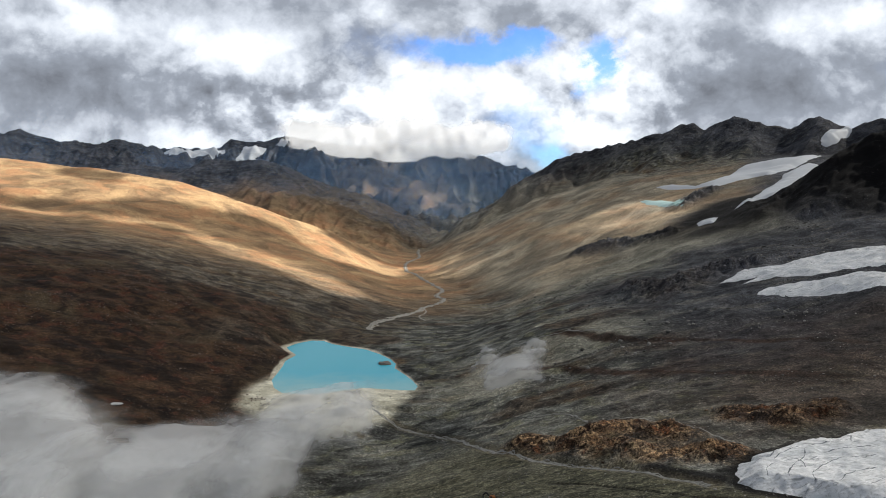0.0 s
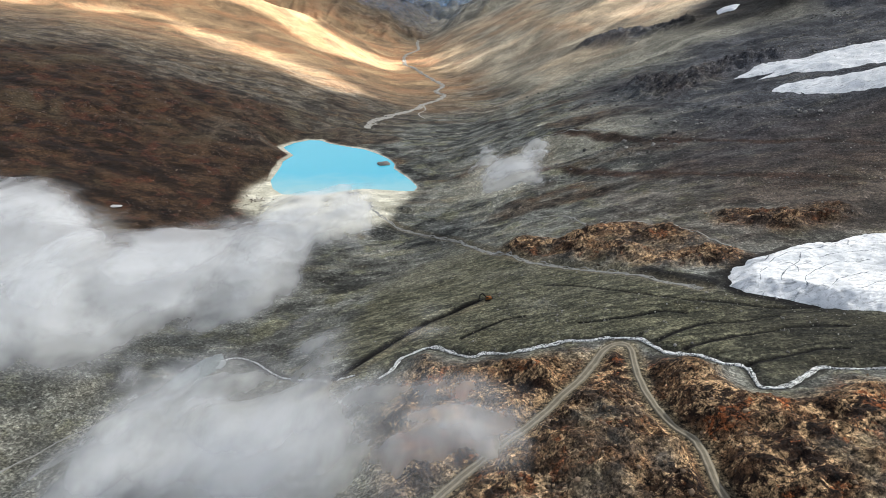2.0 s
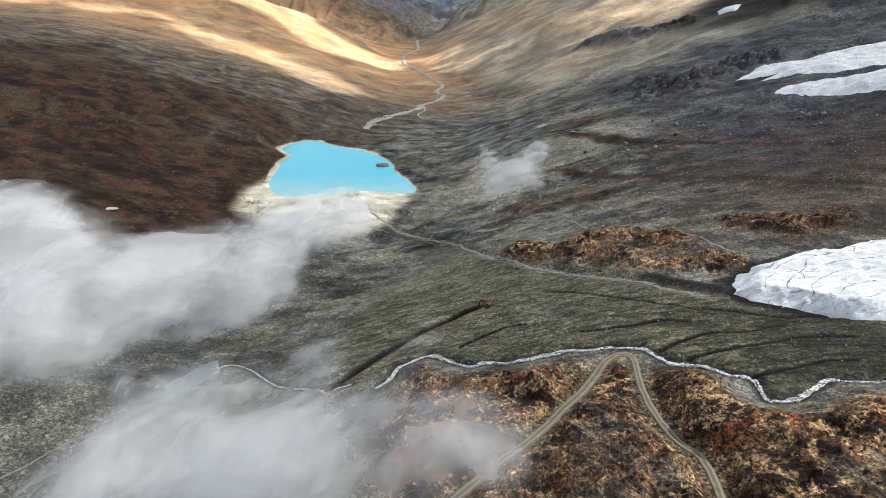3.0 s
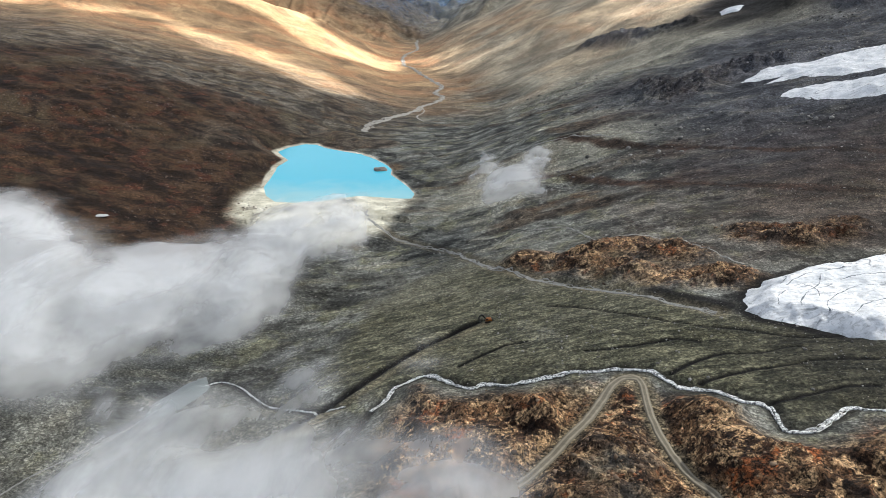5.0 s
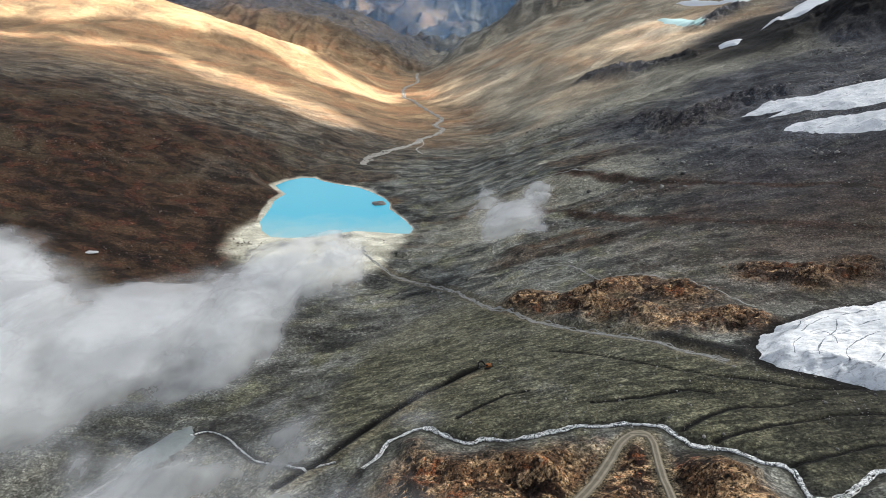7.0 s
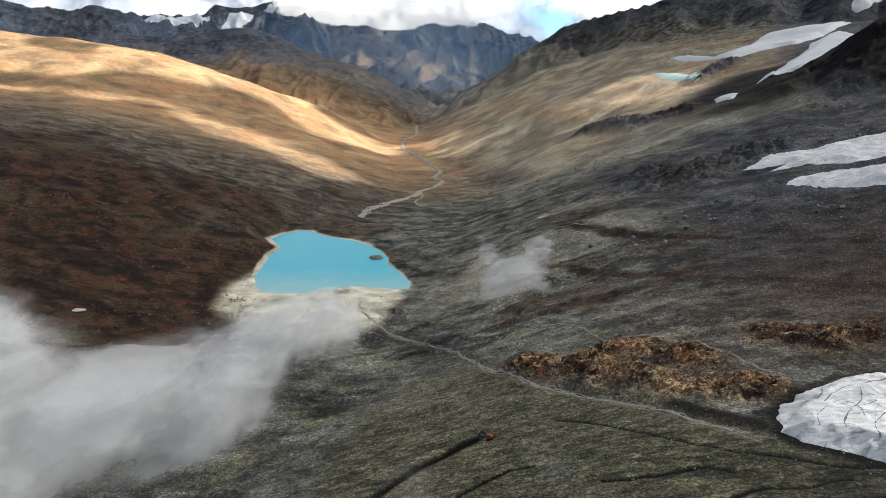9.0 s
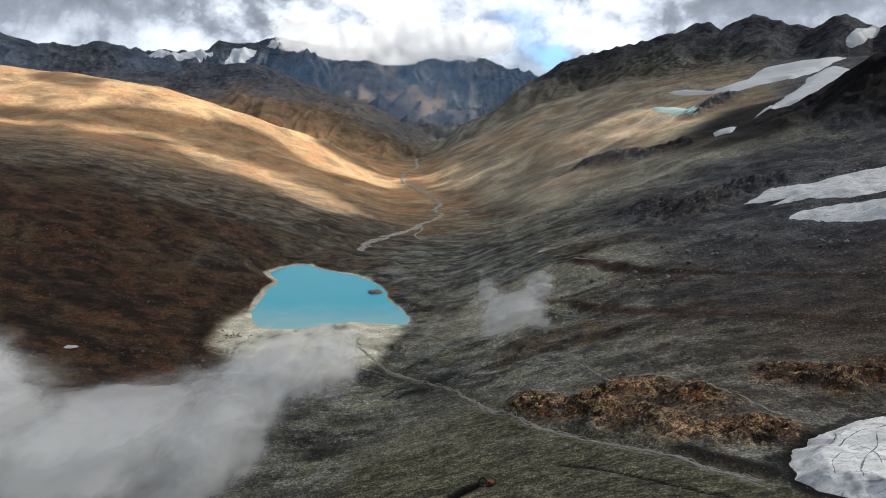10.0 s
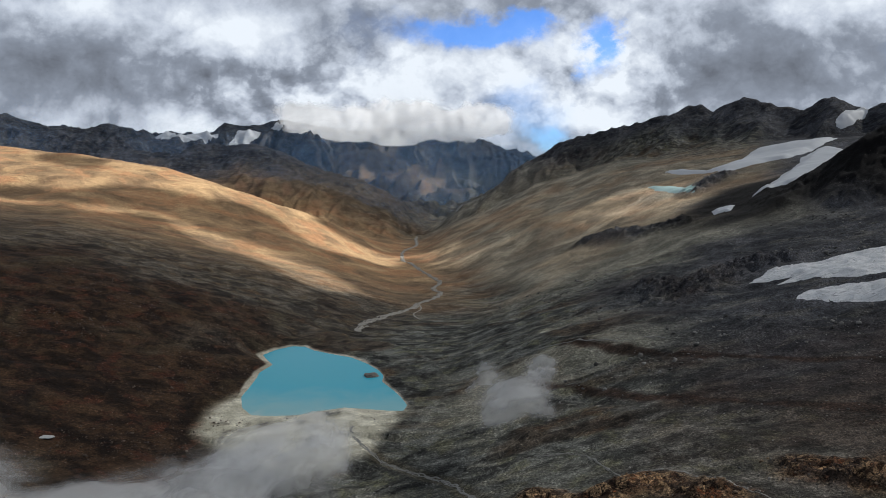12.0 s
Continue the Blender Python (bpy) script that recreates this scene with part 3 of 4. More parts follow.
w_brown = step(-bed_dx, -10, 90) * step(GY, 380, 470) * (0.97 - 0.62 * step(GY + 260 * blot + 0.25 * GX, 720, 1050))
w_brown = np.maximum(w_brown, 0.6 * step(blot_s, 0.05, 0.4) * step(GY, 400, 520))
east = step(GX + 60 * blot, -120, 160)
high = 250.0 - 85.0 * east
w_grass = step(GY + 160 * blot, 950, 1700) * (1 - step(GZ + 50 * blot, high, high + 90)) * (0.95 - east * (0.68 - 0.3 * step(blot, -0.2, 0.3))) * (1 - 0.7 * step(GY + 0.5 * GX, 2450, 3000))
w_grass = np.maximum(w_grass, 0.7 * step(GY, 3500, 3900) * step(fbm(GX, GY, 420.0, 5, 43), 0.02, 0.3) * (1 - step(GZ, 200, 330)))
w_rock = np.maximum(step(GZ + 50 * blot, high + 30, high + 130), step(GX - 0.40 * GY + 60 * blot, 90, 230) * step(GY, 500, 700))
w_rock = np.maximum(w_rock, 0.85 * outcrop(GX, GY) * step(GY, 600, 700))
# far ridges take more of the blued rock
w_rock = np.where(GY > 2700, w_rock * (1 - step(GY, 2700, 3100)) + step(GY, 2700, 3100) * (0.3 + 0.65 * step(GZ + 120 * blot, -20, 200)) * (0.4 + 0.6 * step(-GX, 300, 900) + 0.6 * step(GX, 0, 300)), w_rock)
w_rock = np.maximum(w_rock, 0.75 * step(GX + 40 * blot, 140, 260) * step(GY, 430, 520) * (1 - step(GY, 900, 1100)))
w_rust = np.maximum(knoll(GX, GY) * (0.35 + 0.65 * step(fbm(GX, GY, 30.0, 4, 35), -0.6, -0.1)), outcrop(GX, GY) * (1 - step(GY, 600, 700)) * (0.4 + 0.6 * step(fbm(GX, GY, 25.0, 4, 39), -0.7, -0.1)))
w_rust = np.maximum(w_rust, 0.7 * outcrop(GX, GY) * step(GX, 235, 270) * (1 - step(GY, 900, 1000)))
w_rock = np.maximum(w_rock, 0.92 * step(GX - 0.3 * GY + 40 * blot, 10, 110) * step(GY, 440, 580) * (1 - step(GY, 1000, 1200)))
w_wet_shade = 0.95 * (1 - step(area_dist(GX, GY, ICE_NEAR) + 3 * blot_s, 3.0, 9.0)) * step(190 - GX, 0, 30)
w_wet_shade = np.maximum(w_wet_shade, 0.9 * (1 - step(line_dist(GX, GY, ((112, 324), (126, 308), (136, 296))) + 3 * blot_s, 3.0, 8.0)))
# the black spur's shade is painted in here, over its dark rock
w_wet_shade = np.maximum(w_wet_shade, 0.96 * (1 - step(line_dist(GX, GY, [(a, c) for a, c, _ in BLACK_SPUR], 500.0) + 60 * blot, 110, 240)))
slope_zone = step(bed_dx, 60, 160) * step(GY, 380, 480) * (1 - step(GY, 1300, 1700))
w_pale = 0.75 * step(fbm(GX * 0.3, GY, 55.0, 5, 36, 0.55), 0.08, 0.4) * slope_zone + (0.1 + 0.4 * step(fbm(GX * 0.6, GY, 60.0, 4, 37), -0.1, 0.35)) * (1 - step(GY, 430, 520)) * (1 - 0.75 * step(GX, 50, 120))
w_pale = np.maximum(w_pale, 0.85 * step(bed_dx, 20, 120) * step(GY, 900, 1200) * (1 - step(GZ + 50 * blot, 60, 180)))
RED_BANDS = (((90, 640), (117, 591), (156, 543), (191, 510), (222, 479), (283, 441), (360, 400)), ((130, 700), (190, 620), (260, 560), (340, 500)))
w_band = np.zeros_like(GX)
for line in RED_BANDS:
    w_band = np.maximum(w_band, 0.85 * (1 - step(line_dist(GX, GY, line) + 7 * fbm(GX, GY, 30.0, 4, 38), 2.0, 9.0)))
w_band = np.maximum(w_band, 0.3 * step(GX + 30 * blot_s, 80, 160) * step(GY, 320, 360) * (1 - step(GY + 60 * blot, 470, 600)))
# lower right slope darkened: debris colour with shade painted in
w_band = np.maximum(w_band, 0.6 * step(GX + 40 * blot_s, 150, 230) * step(GY, 330, 370) * (1 - step(GY + 60 * blot, 500, 640)))
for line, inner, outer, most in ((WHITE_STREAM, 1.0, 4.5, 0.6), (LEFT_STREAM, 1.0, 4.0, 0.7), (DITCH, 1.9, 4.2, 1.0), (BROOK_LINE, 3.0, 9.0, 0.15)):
    w_wet_shade = np.maximum(w_wet_shade, most * (1 - step(line_dist(GX, GY + 0.8, line), inner, outer)))
# the carved cracks are blackened along their lines as well
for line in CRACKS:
    w_wet_shade = np.maximum(w_wet_shade, 0.95 * (1 - step(line_dist(GX, GY, line) + 0.7 * blot_s, 0.35, 1.5)))
PLAIN = WHITE_STREAM[3:] + ((230, 235), (177, 253), (145, 281), (130, 292), (98, 335), (63, 376), (31, 436), (0, 440), (-40, 400), (-60, 300))
w_plain = 1 - step(area_dist(GX, GY, PLAIN) + 6 * blot_s, -8, 8)
w_wet_shade = np.maximum(w_wet_shade, 0.5 * w_plain * step(GX + 0.25 * (240 - GY) + 25 * blot_s, 95, 165))
lake_d, delta_d = area_dist(GX, GY, LAKE), area_dist(GX, GY, DELTA)
w_sand = np.maximum(0.7 - 0.7 * step(lake_d + 3 * blot_s + 0.03 * (GX + 110), 0.5, 4.0), (1 - step(delta_d, -10, 12)) * step(fbm(GX, GY, 18.0, 4, 52), -0.75, -0.1))
w_dust = 0.8 * (1 - step(np.minimum(line_dist(GX, GY, ROAD_RIGHT), line_dist(GX, GY, ROAD_LEFT)) + 0.8 * blot_s, 1.6, 5.2))
w_dust = np.maximum(w_dust, 0.6 * (1 - step(line_dist(GX, GY, [(a + 4.5, c - 5) for a, c in DITCH]) + blot_s, 1.2, 4.0)))
w_dust = np.maximum(w_dust, 0.45 * (1 - step(line_dist(GX, GY + 2 * blot_s, BROOK_LINE), 3.0, 8.0)))
ground = sheet("ground", GX, GY, GZ, GROUND, (("brown", w_brown), ("grass", w_grass), ("rock", w_rock), ("rust", w_rust), ("wet_shade", w_wet_shade), ("sand", w_sand), ("dust", w_dust), ("pale", w_pale), ("band", w_band), ("plain", w_plain), ("rill", (0.25 + w_pale) * slope_zone * (1 - step(GY, 650, 950)))), loop=True)
tagged(ground, "brown and grey alpine valley ground with gravel, dry grass and bare rock", "ground", kind="structure")


def smooth_line(points, step_m):
    """Points along a rounded line, step_m apart."""
    p = np.array(points, float)
    q = np.concatenate([p[:1] * 2 - p[1:2], p, p[-1:] * 2 - p[-2:-1]])
    out = []
    for k in range(1, len(q) - 2):
        a, b0, c, d = q[k - 1], q[k], q[k + 1], q[k + 2]
        for t in np.linspace(0, 1, max(2, int(np.hypot(*(c - b0)) / step_m) + 1), endpoint=False):
            out.append(0.5 * (2 * b0 + (c - a) * t + (2 * a - 5 * b0 + 4 * c - d) * t * t + (3 * b0 - a - 3 * c + d) * t ** 3))
    out.append(p[-1])
    return np.array(out)


def ribbon(name, points, width, lift, mat, ragged=0.0, seed=1, step_m=1.0, cols=9, crown=0.0, top=height):
    """A strip that lies on the ground along a line: a track or running water."""
    c = smooth_line(points, step_m)
    t = np.gradient(c, axis=0)
    t /= np.linalg.norm(t, axis=1)[:, None] + 1e-9
    side = np.stack([t[:, 1], -t[:, 0]], -1)
    s = np.arange(len(c)) * step_m
    w = width * np.maximum(0.12, 1 + ragged * fbm(s, s * 0 + seed, 5.0, 4, seed, 0.7))
    off = w * 0.25 * ragged * fbm(s, s * 0 + 7, 9.0, 3, seed + 5)
    u = np.linspace(0, 1, cols)
    x = c[:, :1] + side[:, :1] * ((u - 0.5)[None] * w[:, None] + off[:, None])
    y = c[:, 1:] + side[:, 1:] * ((u - 0.5)[None] * w[:, None] + off[:, None])
    edge = np.minimum(u, 1 - u)[None] * 2
    z = top(x, y) + lift * np.clip(edge * 4 - 0.6, -0.6, 1) + crown * (1 - (2 * u - 1) ** 2)[None]
    return sheet(name, x, y, z, mat, (("across", np.broadcast_to(u[None], x.shape)),))


def braids(name, points, width, spread, mat, seed, count, label, step_m=0.6, lift=0.5):
    """Running water that splits round stones: several thin strands of one stream."""
    c = smooth_line(points, 2.0)
    t = np.gradient(c, axis=0)
    t /= np.linalg.norm(t, axis=1)[:, None] + 1e-9
    side, s = np.stack([t[:, 1], -t[:, 0]], -1), np.arange(len(c)) * 2.0
    top = None
    for k in range(count):
        off = spread * (fbm(s, s * 0 + k, 14.0, 4, seed + 7 * k, 0.6) if k else 0.55 * fbm(s, s * 0, 11.0, 4, seed, 0.65))
        strand = ribbon(name if top is None else "strand", c + side * off[:, None], width * (1.0 if k == 0 else 0.55), lift, mat, 2.2, seed + 31 * k, step_m, 5)
        if top is None:
            top = tagged(strand, label, name, kind="structure")
        else:
            strand.parent = top
    return top


def blanket_top(x, y, rim, thick, soft, seed, wobble, lumps, lump_size):
    """The distance to a blanket's rim, negative inside, and the height of its top."""
    d = area_dist(x, y, rim, 400.0) + wobble * fbm(x, y, wobble * 5, 4, seed, 0.6)
    return d, height(x, y) + thick * np.clip(-d / soft, -0.35, 1) + lumps * np.clip(-d / soft, 0, 1) * fbm(x, y, lump_size, 4, seed + 3, 0.55, True)


def blanket(name, rim, cell, thick, mat, soft, seed, wobble=4.0, lumps=0.0, lump_size=20.0):
    """Ice, snow or water of some thickness over the ground inside a rim, its edge sinking into the ground."""
    p = np.array(rim, float)
    xs, ys = np.arange(p[:, 0].min() - 8, p[:, 0].max() + 8, cell), np.arange(p[:, 1].min() - 8, p[:, 1].max() + 8, cell)
    X, Y = np.meshgrid(xs, ys)
    d, Z = blanket_top(X, Y, rim, thick, soft, seed, wobble, lumps, lump_size)
    keep = d < soft * 0.3
    i = np.arange(X.size).reshape(X.shape)
    q = np.stack([i[:-1, :-1], i[:-1, 1:], i[1:, 1:], i[1:, :-1]], -1)[keep[:-1, :-1] & keep[1:, 1:]].reshape(-1, 4)
    used, q = np.unique(q, return_inverse=True)
    me = bpy.data.meshes.new(name)
    me.from_pydata(np.stack([X.ravel()[used], Y.ravel()[used], Z.ravel()[used]], -1).tolist(), [], q.reshape(-1, 4).tolist())
    me.polygons.foreach_set("use_smooth", np.ones(len(me.polygons), dtype=bool))
    me.materials.append(mat)
    return new(name, me)


def flat_water(name, rim, z, mat):
    bm = bmesh.new()
    top = [bm.verts.new((x, y, z)) for x, y in smooth_line(list(rim) + [rim[0]], 4.0)[:-1]]
    low = [bm.verts.new((v.co.x, v.co.y, z - 3.0)) for v in top]
    bm.faces.new(top)
    for k in range(len(top)):
        bm.faces.new((top[k - 1], low[k - 1], low[k], top[k]))
    bmesh.ops.recalc_face_normals(bm, faces=bm.faces)
    me = bpy.data.meshes.new(name)
    bm.to_mesh(me), bm.free()
    me.materials.append(mat)
    return new(name, me)


# ---- water ----
grown = [(x + 1.2 * (1 if x > -110 else -1), y + 1.2 * (1 if y > 740 else -1)) for x, y in LAKE]
tagged(flat_water("lake", grown, LAKE_Z, WATER), "opaque turquoise glacial lake with a pale silt shore", "lake", kind="structure")
braids("stream", WHITE_STREAM[2:], 0.85, 2.2, FOAM, 61, 6, "foaming white meltwater stream round the rocky knoll")
braids("stream", LEFT_STREAM, 0.7, 1.0, FOAM, 64, 3, "thin white meltwater stream in dark gravel")
braids("stream", LOW_STREAM, 0.3, 1.2, BROOK, 66, 2, "thin pale stream below the pond")
braids("brook", BROOK_LINE, 1.3, 4.0, BROOK, 71, 4, "stony grey brook running to the lake", 0.9, 0.25)
braids("river", RIVER_LINE, 1.5, 13.0, RIVER, 74, 5, "pale braided river on the valley floor", 2.0, 1.0)
RILLS = (((69, 491), (96, 471), (108, 418), (130, 413), (149, 384), (167, 348)), ((65, 724), (113, 710), (159, 674), (208, 646)), ((-34, 1262), (-28, 1190), (-38, 1130), (-25, 1080)), ((60, 1260), (100, 1240), (150, 1235)))
for k, line in enumerate(RILLS):
    braids("brook", line, 0.9 if k < 2 else 1.6, 3.0, BROOK if k < 2 else RIVER, 240 + 9 * k, 2, "thin pale meltwater rill on grey gravel", 0.9, 0.25)
POND = ((-123, 325), (-129, 319), (-135, 310), (-141, 298), (-141, 287), (-133, 287), (-125, 294), (-119, 304), (-117, 314))
tagged(blanket("pond", POND, 1.0, 0.8, SILT_WATER, 3.0, 81, 1.0), "small grey silty meltwater pond", "pond", kind="structure")
TARN = ((572, 1860), (590, 1850), (607, 1775), (603, 1626), (588, 1560), (572, 1610), (566, 1700), (568, 1790))
tagged(blanket("pond", TARN, 6.0, 3.0, TARN_WATER, 14.0, 83, 5.0), "pale turquoise tarn below the snowfields", "pond", kind="structure")

# ---- tracks ----
tagged(ribbon("road", ROAD_RIGHT, 3.3, 0.35, TRACK, 0.05, 91, 0.7, 13), "pale two-rut gravel track over the rusty knoll", "road", kind="structure")
tagged(ribbon("road", ROAD_LEFT, 4.6, 0.33, TRACK, 0.05, 93, 0.7, 13), "pale gravel track winding down the knoll", "road", kind="structure")

# ---- ice and snow ----
ICE_UP = ((338, 764), (369, 793), (400, 800), (439, 800), (480, 796), (560, 790), (660, 780), (660, 690), (540, 672), (444, 680), (400, 687), (378, 718), (345, 727), (372, 745))
ICE_LOW = ((330, 671), (356, 684), (382, 680), (419, 665), (500, 655), (600, 650), (600, 590), (480, 595), (408, 618), (377, 640), (350, 664))
near_ice = tagged(blanket("glacier_tongue", ICE_NEAR, 0.8, 6.0, ICE, 9.0, 101, 3.0, 1.6, 16.0), "dirty white glacier tongue with dark cracks on black gravel", "glacier", "ice tongues")
# dark strips laid on the ice; the cracks' shade is in their colour
CREVASSE_SHADE = plain_material("crevasse_shade", (0.06, 0.07, 0.08), (0.22, 0.24, 0.26), 0.5, 0.7, 0.3)
CREVASSES = (((160, 279), (163, 285), (169, 292), (178, 299), (184, 309)), ((168, 272), (172, 281), (181, 288), (194, 294), (212, 297)), ((153, 284), (156, 291), (163, 297)), ((176, 268), (186, 276), (200, 281), (222, 283)),
             ((165, 302), (176, 310), (190, 315), (206, 317)), ((184, 262), (196, 267), (214, 270), (235, 270)), ((190, 303), (203, 306), (220, 305)), ((172, 287), (174, 293), (172, 300)), ((160, 305), (168, 309), (172, 316)))
for k, line in enumerate(CREVASSES):
    crack = ribbon("crevasse_strip", line, 0.55, 0.06, CREVASSE_SHADE, 1.6, 260 + k, 0.7, 5, 0.0, lambda x, y: blanket_top(x, y, ICE_NEAR, 6.0, 9.0, 101, 3.0, 1.6, 16.0)[1])
    crack.parent = near_ice
tagged(blanket("glacier_tongue", ICE_UP, 1.8, 2.6, ICE, 14.0, 104, 5.0, 1.5, 30.0), "pale grey ice tongue between dark moraines", "glacier", "ice tongues")
tagged(blanket("glacier_tongue", ICE_LOW, 1.8, 2.4, ICE, 14.0, 107, 5.0, 1.5, 30.0), "thin pale ice tongue on dark moraine gravel", "glacier", "ice tongues")
SNOW_A = ((660, 1995), (720, 1960), (740, 1850), (806, 1880), (938, 2040), (1003, 2045), (1060, 2010), (1129, 2050), (1270, 2170), (1240, 2110), (1102, 1922), (1036, 1868), (877, 1713), (849, 1750), (778, 1724), (722, 1704), (689, 1720), (735, 1770), (715, 1823), (672, 1919))
SNOW_B = ((620, 1352), (650, 1390), (716, 1457), (790, 1550), (855, 1628), (940, 1740), (1027, 1851), (1060, 1830), (1010, 1700), (960, 1560), (900, 1450), (830, 1380), (760, 1345), (690, 1335), (640, 1335))
SNOW_C = ((523, 1300), (535, 1343), (566, 1345), (572, 1322), (545, 1283))
SNOW_D = ((1346, 2300), (1372, 2340), (1440, 2395), (1530, 2430), (1500, 2380), (1413, 2315), (1364, 2296))
for k, (rim, cell, words) in enumerate(((SNOW_A, 7.0, "long white snowfield below the dark ridge"), (SNOW_B, 5.0, "steep white snow tongue beside the black spur"), (SNOW_C, 2.5, "small leftover snow patch on the slope"), (SNOW_D, 6.0, "small high snowfield under the summit"))):
    tagged(blanket("snowfield", rim, cell, (9.0, 9.0, 4.0, 16.0)[k], SNOW, 22.0 if k != 2 else 8.0, 111 + k, 8.0 if k != 2 else 2.0), words, "snowfield", "snowfields")

# ---- clouds and mist ----


def vapour(name, xs, ys, z, density, mat, label, category):
    X, Y = np.meshgrid(xs, ys)
    return tagged(sheet(name, X, Y, z(X, Y), mat, (("thick", density(X, Y)),)), label, category, kind="structure")


# lit and shaded areas of the ground, placed to fit the camera's view
LIT_HILL = ((138, 2059), (54, 1973), (-54, 1954), (-172, 1888), (-312, 1964), (-475, 2057), (-621, 2024), (-783, 1928), (-854, 1926), (-957, 1855), (-1047, 1714), (-1125, 1696), (-1266, 1660), (-1700, 1640), (-2300, 2300), (-1400, 2500), (-900, 2450), (-600, 2400), (-367, 2250), (-130, 2264), (120, 2295))
LIT_BAND = ((-1234, 1631), (-1066, 1623), (-967, 1645), (-879, 1694), (-762, 1767), (-663, 1764), (-548, 1728), (-444, 1730), (-378, 1746), (-250, 1658), (-137, 1601), (-44, 1452), (3, 1334), (-61, 1232), (-149, 1243), (-239, 1300), (-354, 1461), (-449, 1465), (-577, 1585), (-721, 1690), (-815, 1610), (-931, 1570), (-1060, 1535), (-1300, 1450), (-1600, 1560))
LIT_STRIP = ((128, 2397), (195, 2256), (259, 2071), (311, 1874), (345, 1790), (390, 1700), (329, 1740), (286, 1860), (226, 1990), (169, 2020))
LIT_ROCKS = ((350, 1858), (415, 1845), (472, 1899), (512, 1842), (560, 1752), (530, 1548), (560, 1472), (508, 1406), (470, 1410), (455, 1620), (410, 1640), (370, 1762))
HILL_SHADE = ((-1480, 2010), (-1431, 2065), (-1292, 2040), (-1180, 1955), (-1317, 1965))


def gone(x, y):
    """Where the unseen cloud sheet is opened for the sun, in the plane z = 0 along the sun's way."""
    lit = np.zeros(np.shape(x))
    wob = 34 * fbm(x, y, 160.0, 5, 131, 0.55)
    for rim, soft, most in ((LIT_HILL, 100, 0.82), (LIT_BAND, 100, 0.78), (LIT_STRIP, 50, 1.0), (LIT_ROCKS, 60, 1.0)):
        lit = np.maximum(lit, most * (1 - step(area_dist(x, y, rim, 400.0) + wob, -soft * 0.5, soft * 0.5)))
    lit = lit * (0.25 + 0.75 * step(area_dist(x, y, HILL_SHADE, 400.0) + 0.5 * wob, -10, 50))
    lit = np.maximum(lit, 0.3 * (1 - step(line_dist(x, y, ((-60, 180), (120, 260), (300, 330)), 700.0) + 2 * wob, 90, 350)))
    for cx, cy, rx, ry, most in FAR_GLEAMS:
        lit = np.maximum(lit, most * (1 - step(((x - cx + 2 * wob) / rx) ** 2 + ((y - cy - wob) / ry) ** 2, 0.1, 1.6)))
    return lit


FAR_GLEAMS = ((-850, 4250, 330, 170, 0.65), (-750, 4020, 1150, 420, 0.75), (-600, 4200, 240, 110, 0.75), (30, 4510, 150, 60, 0.7), (-390, 3200, 110, 90, 0.6), (-1250, 4350, 300, 120, 0.5), (-250, 2750, 200, 150, 0.35), (-2300, 3650, 260, 120, 0.3))
DECK_Z = 2000.0
shift = DECK_Z / math.tan(radians(SUN_EL))
deck_dx, deck_dy = shift * math.sin(radians(SUN_AZ)), shift * math.cos(radians(SUN_AZ))
# unseen sheet out of view, added to shade the ground; dark to cut skylight
SHADE_CLOUD = vapour_material("cloud", 0.004, 1, -0.4, 1.0, 0.8, (0.1, 0.105, 0.115))
vapour("shade_cloud", np.linspace(-2200, 6000, 280), np.linspace(-1200, 6100, 260), lambda x, y: DECK_Z + 60 * fbm(x, y, 500.0, 4, 141),
       lambda x, y: 1 - gone(x - deck_dx, y - deck_dy), SHADE_CLOUD, "unseen grey cloud sheet, added to shade the valley", "cloud")

# centre, half lengths and strength of the billows, and of the clear gaps between them
BILLOWS = ((-130, 300, 85, 110, 0.22), (-240, 340, 70, 90, 0.26), (-243, 394, 36, 52, 0.75), (-300, 410, 50, 60, 0.7), (-107, 459, 42, 52, 1.0), (-156, 378, 40, 48, 0.8), (-205, 290, 30, 34, 0.75), (-190, 345, 38, 38, 0.65), (-112, 363, 27, 50, 0.6), (-101, 186, 40, 27, 0.68), (-40, 168, 42, 21, 0.72), (4, 150, 28, 14, 0.58), (-95, 228, 32, 26, 0.5),
           (-153, 250, 24, 20, 0.45), (-8, 238, 15, 20, 0.36), (-47, 236, 12, 20, 0.4), (42, 252, 12, 22, 0.3), (-22, 196, 22, 15, 0.36), (-71, 500, 24, 46, 0.7))
CLEARINGS = ((-123, 292, 18, 26, 0.4), (-166, 214, 20, 30, 1.1), (-52, 373, 20, 50, 0.3))


def billows(x, y, seed):
    wx, wy = x + 14 * fbm(x, y, 60.0, 4, seed), y + 18 * fbm(x, y, 60.0, 4, seed + 9)
    d = np.zeros(np.shape(x))
    for cx, cy, rx, ry, most in BILLOWS:
        d = d + most * np.exp(-1.1 * (((wx - cx) / rx) ** 2 + ((wy - cy) / ry) ** 2))
    for cx, cy, rx, ry, most in CLEARINGS:
        d = d - most * np.exp(-1.1 * (((wx - cx) / rx) ** 2 + ((wy - cy) / ry) ** 2))
    return np.clip(d, 0, 1.1) / 1.1


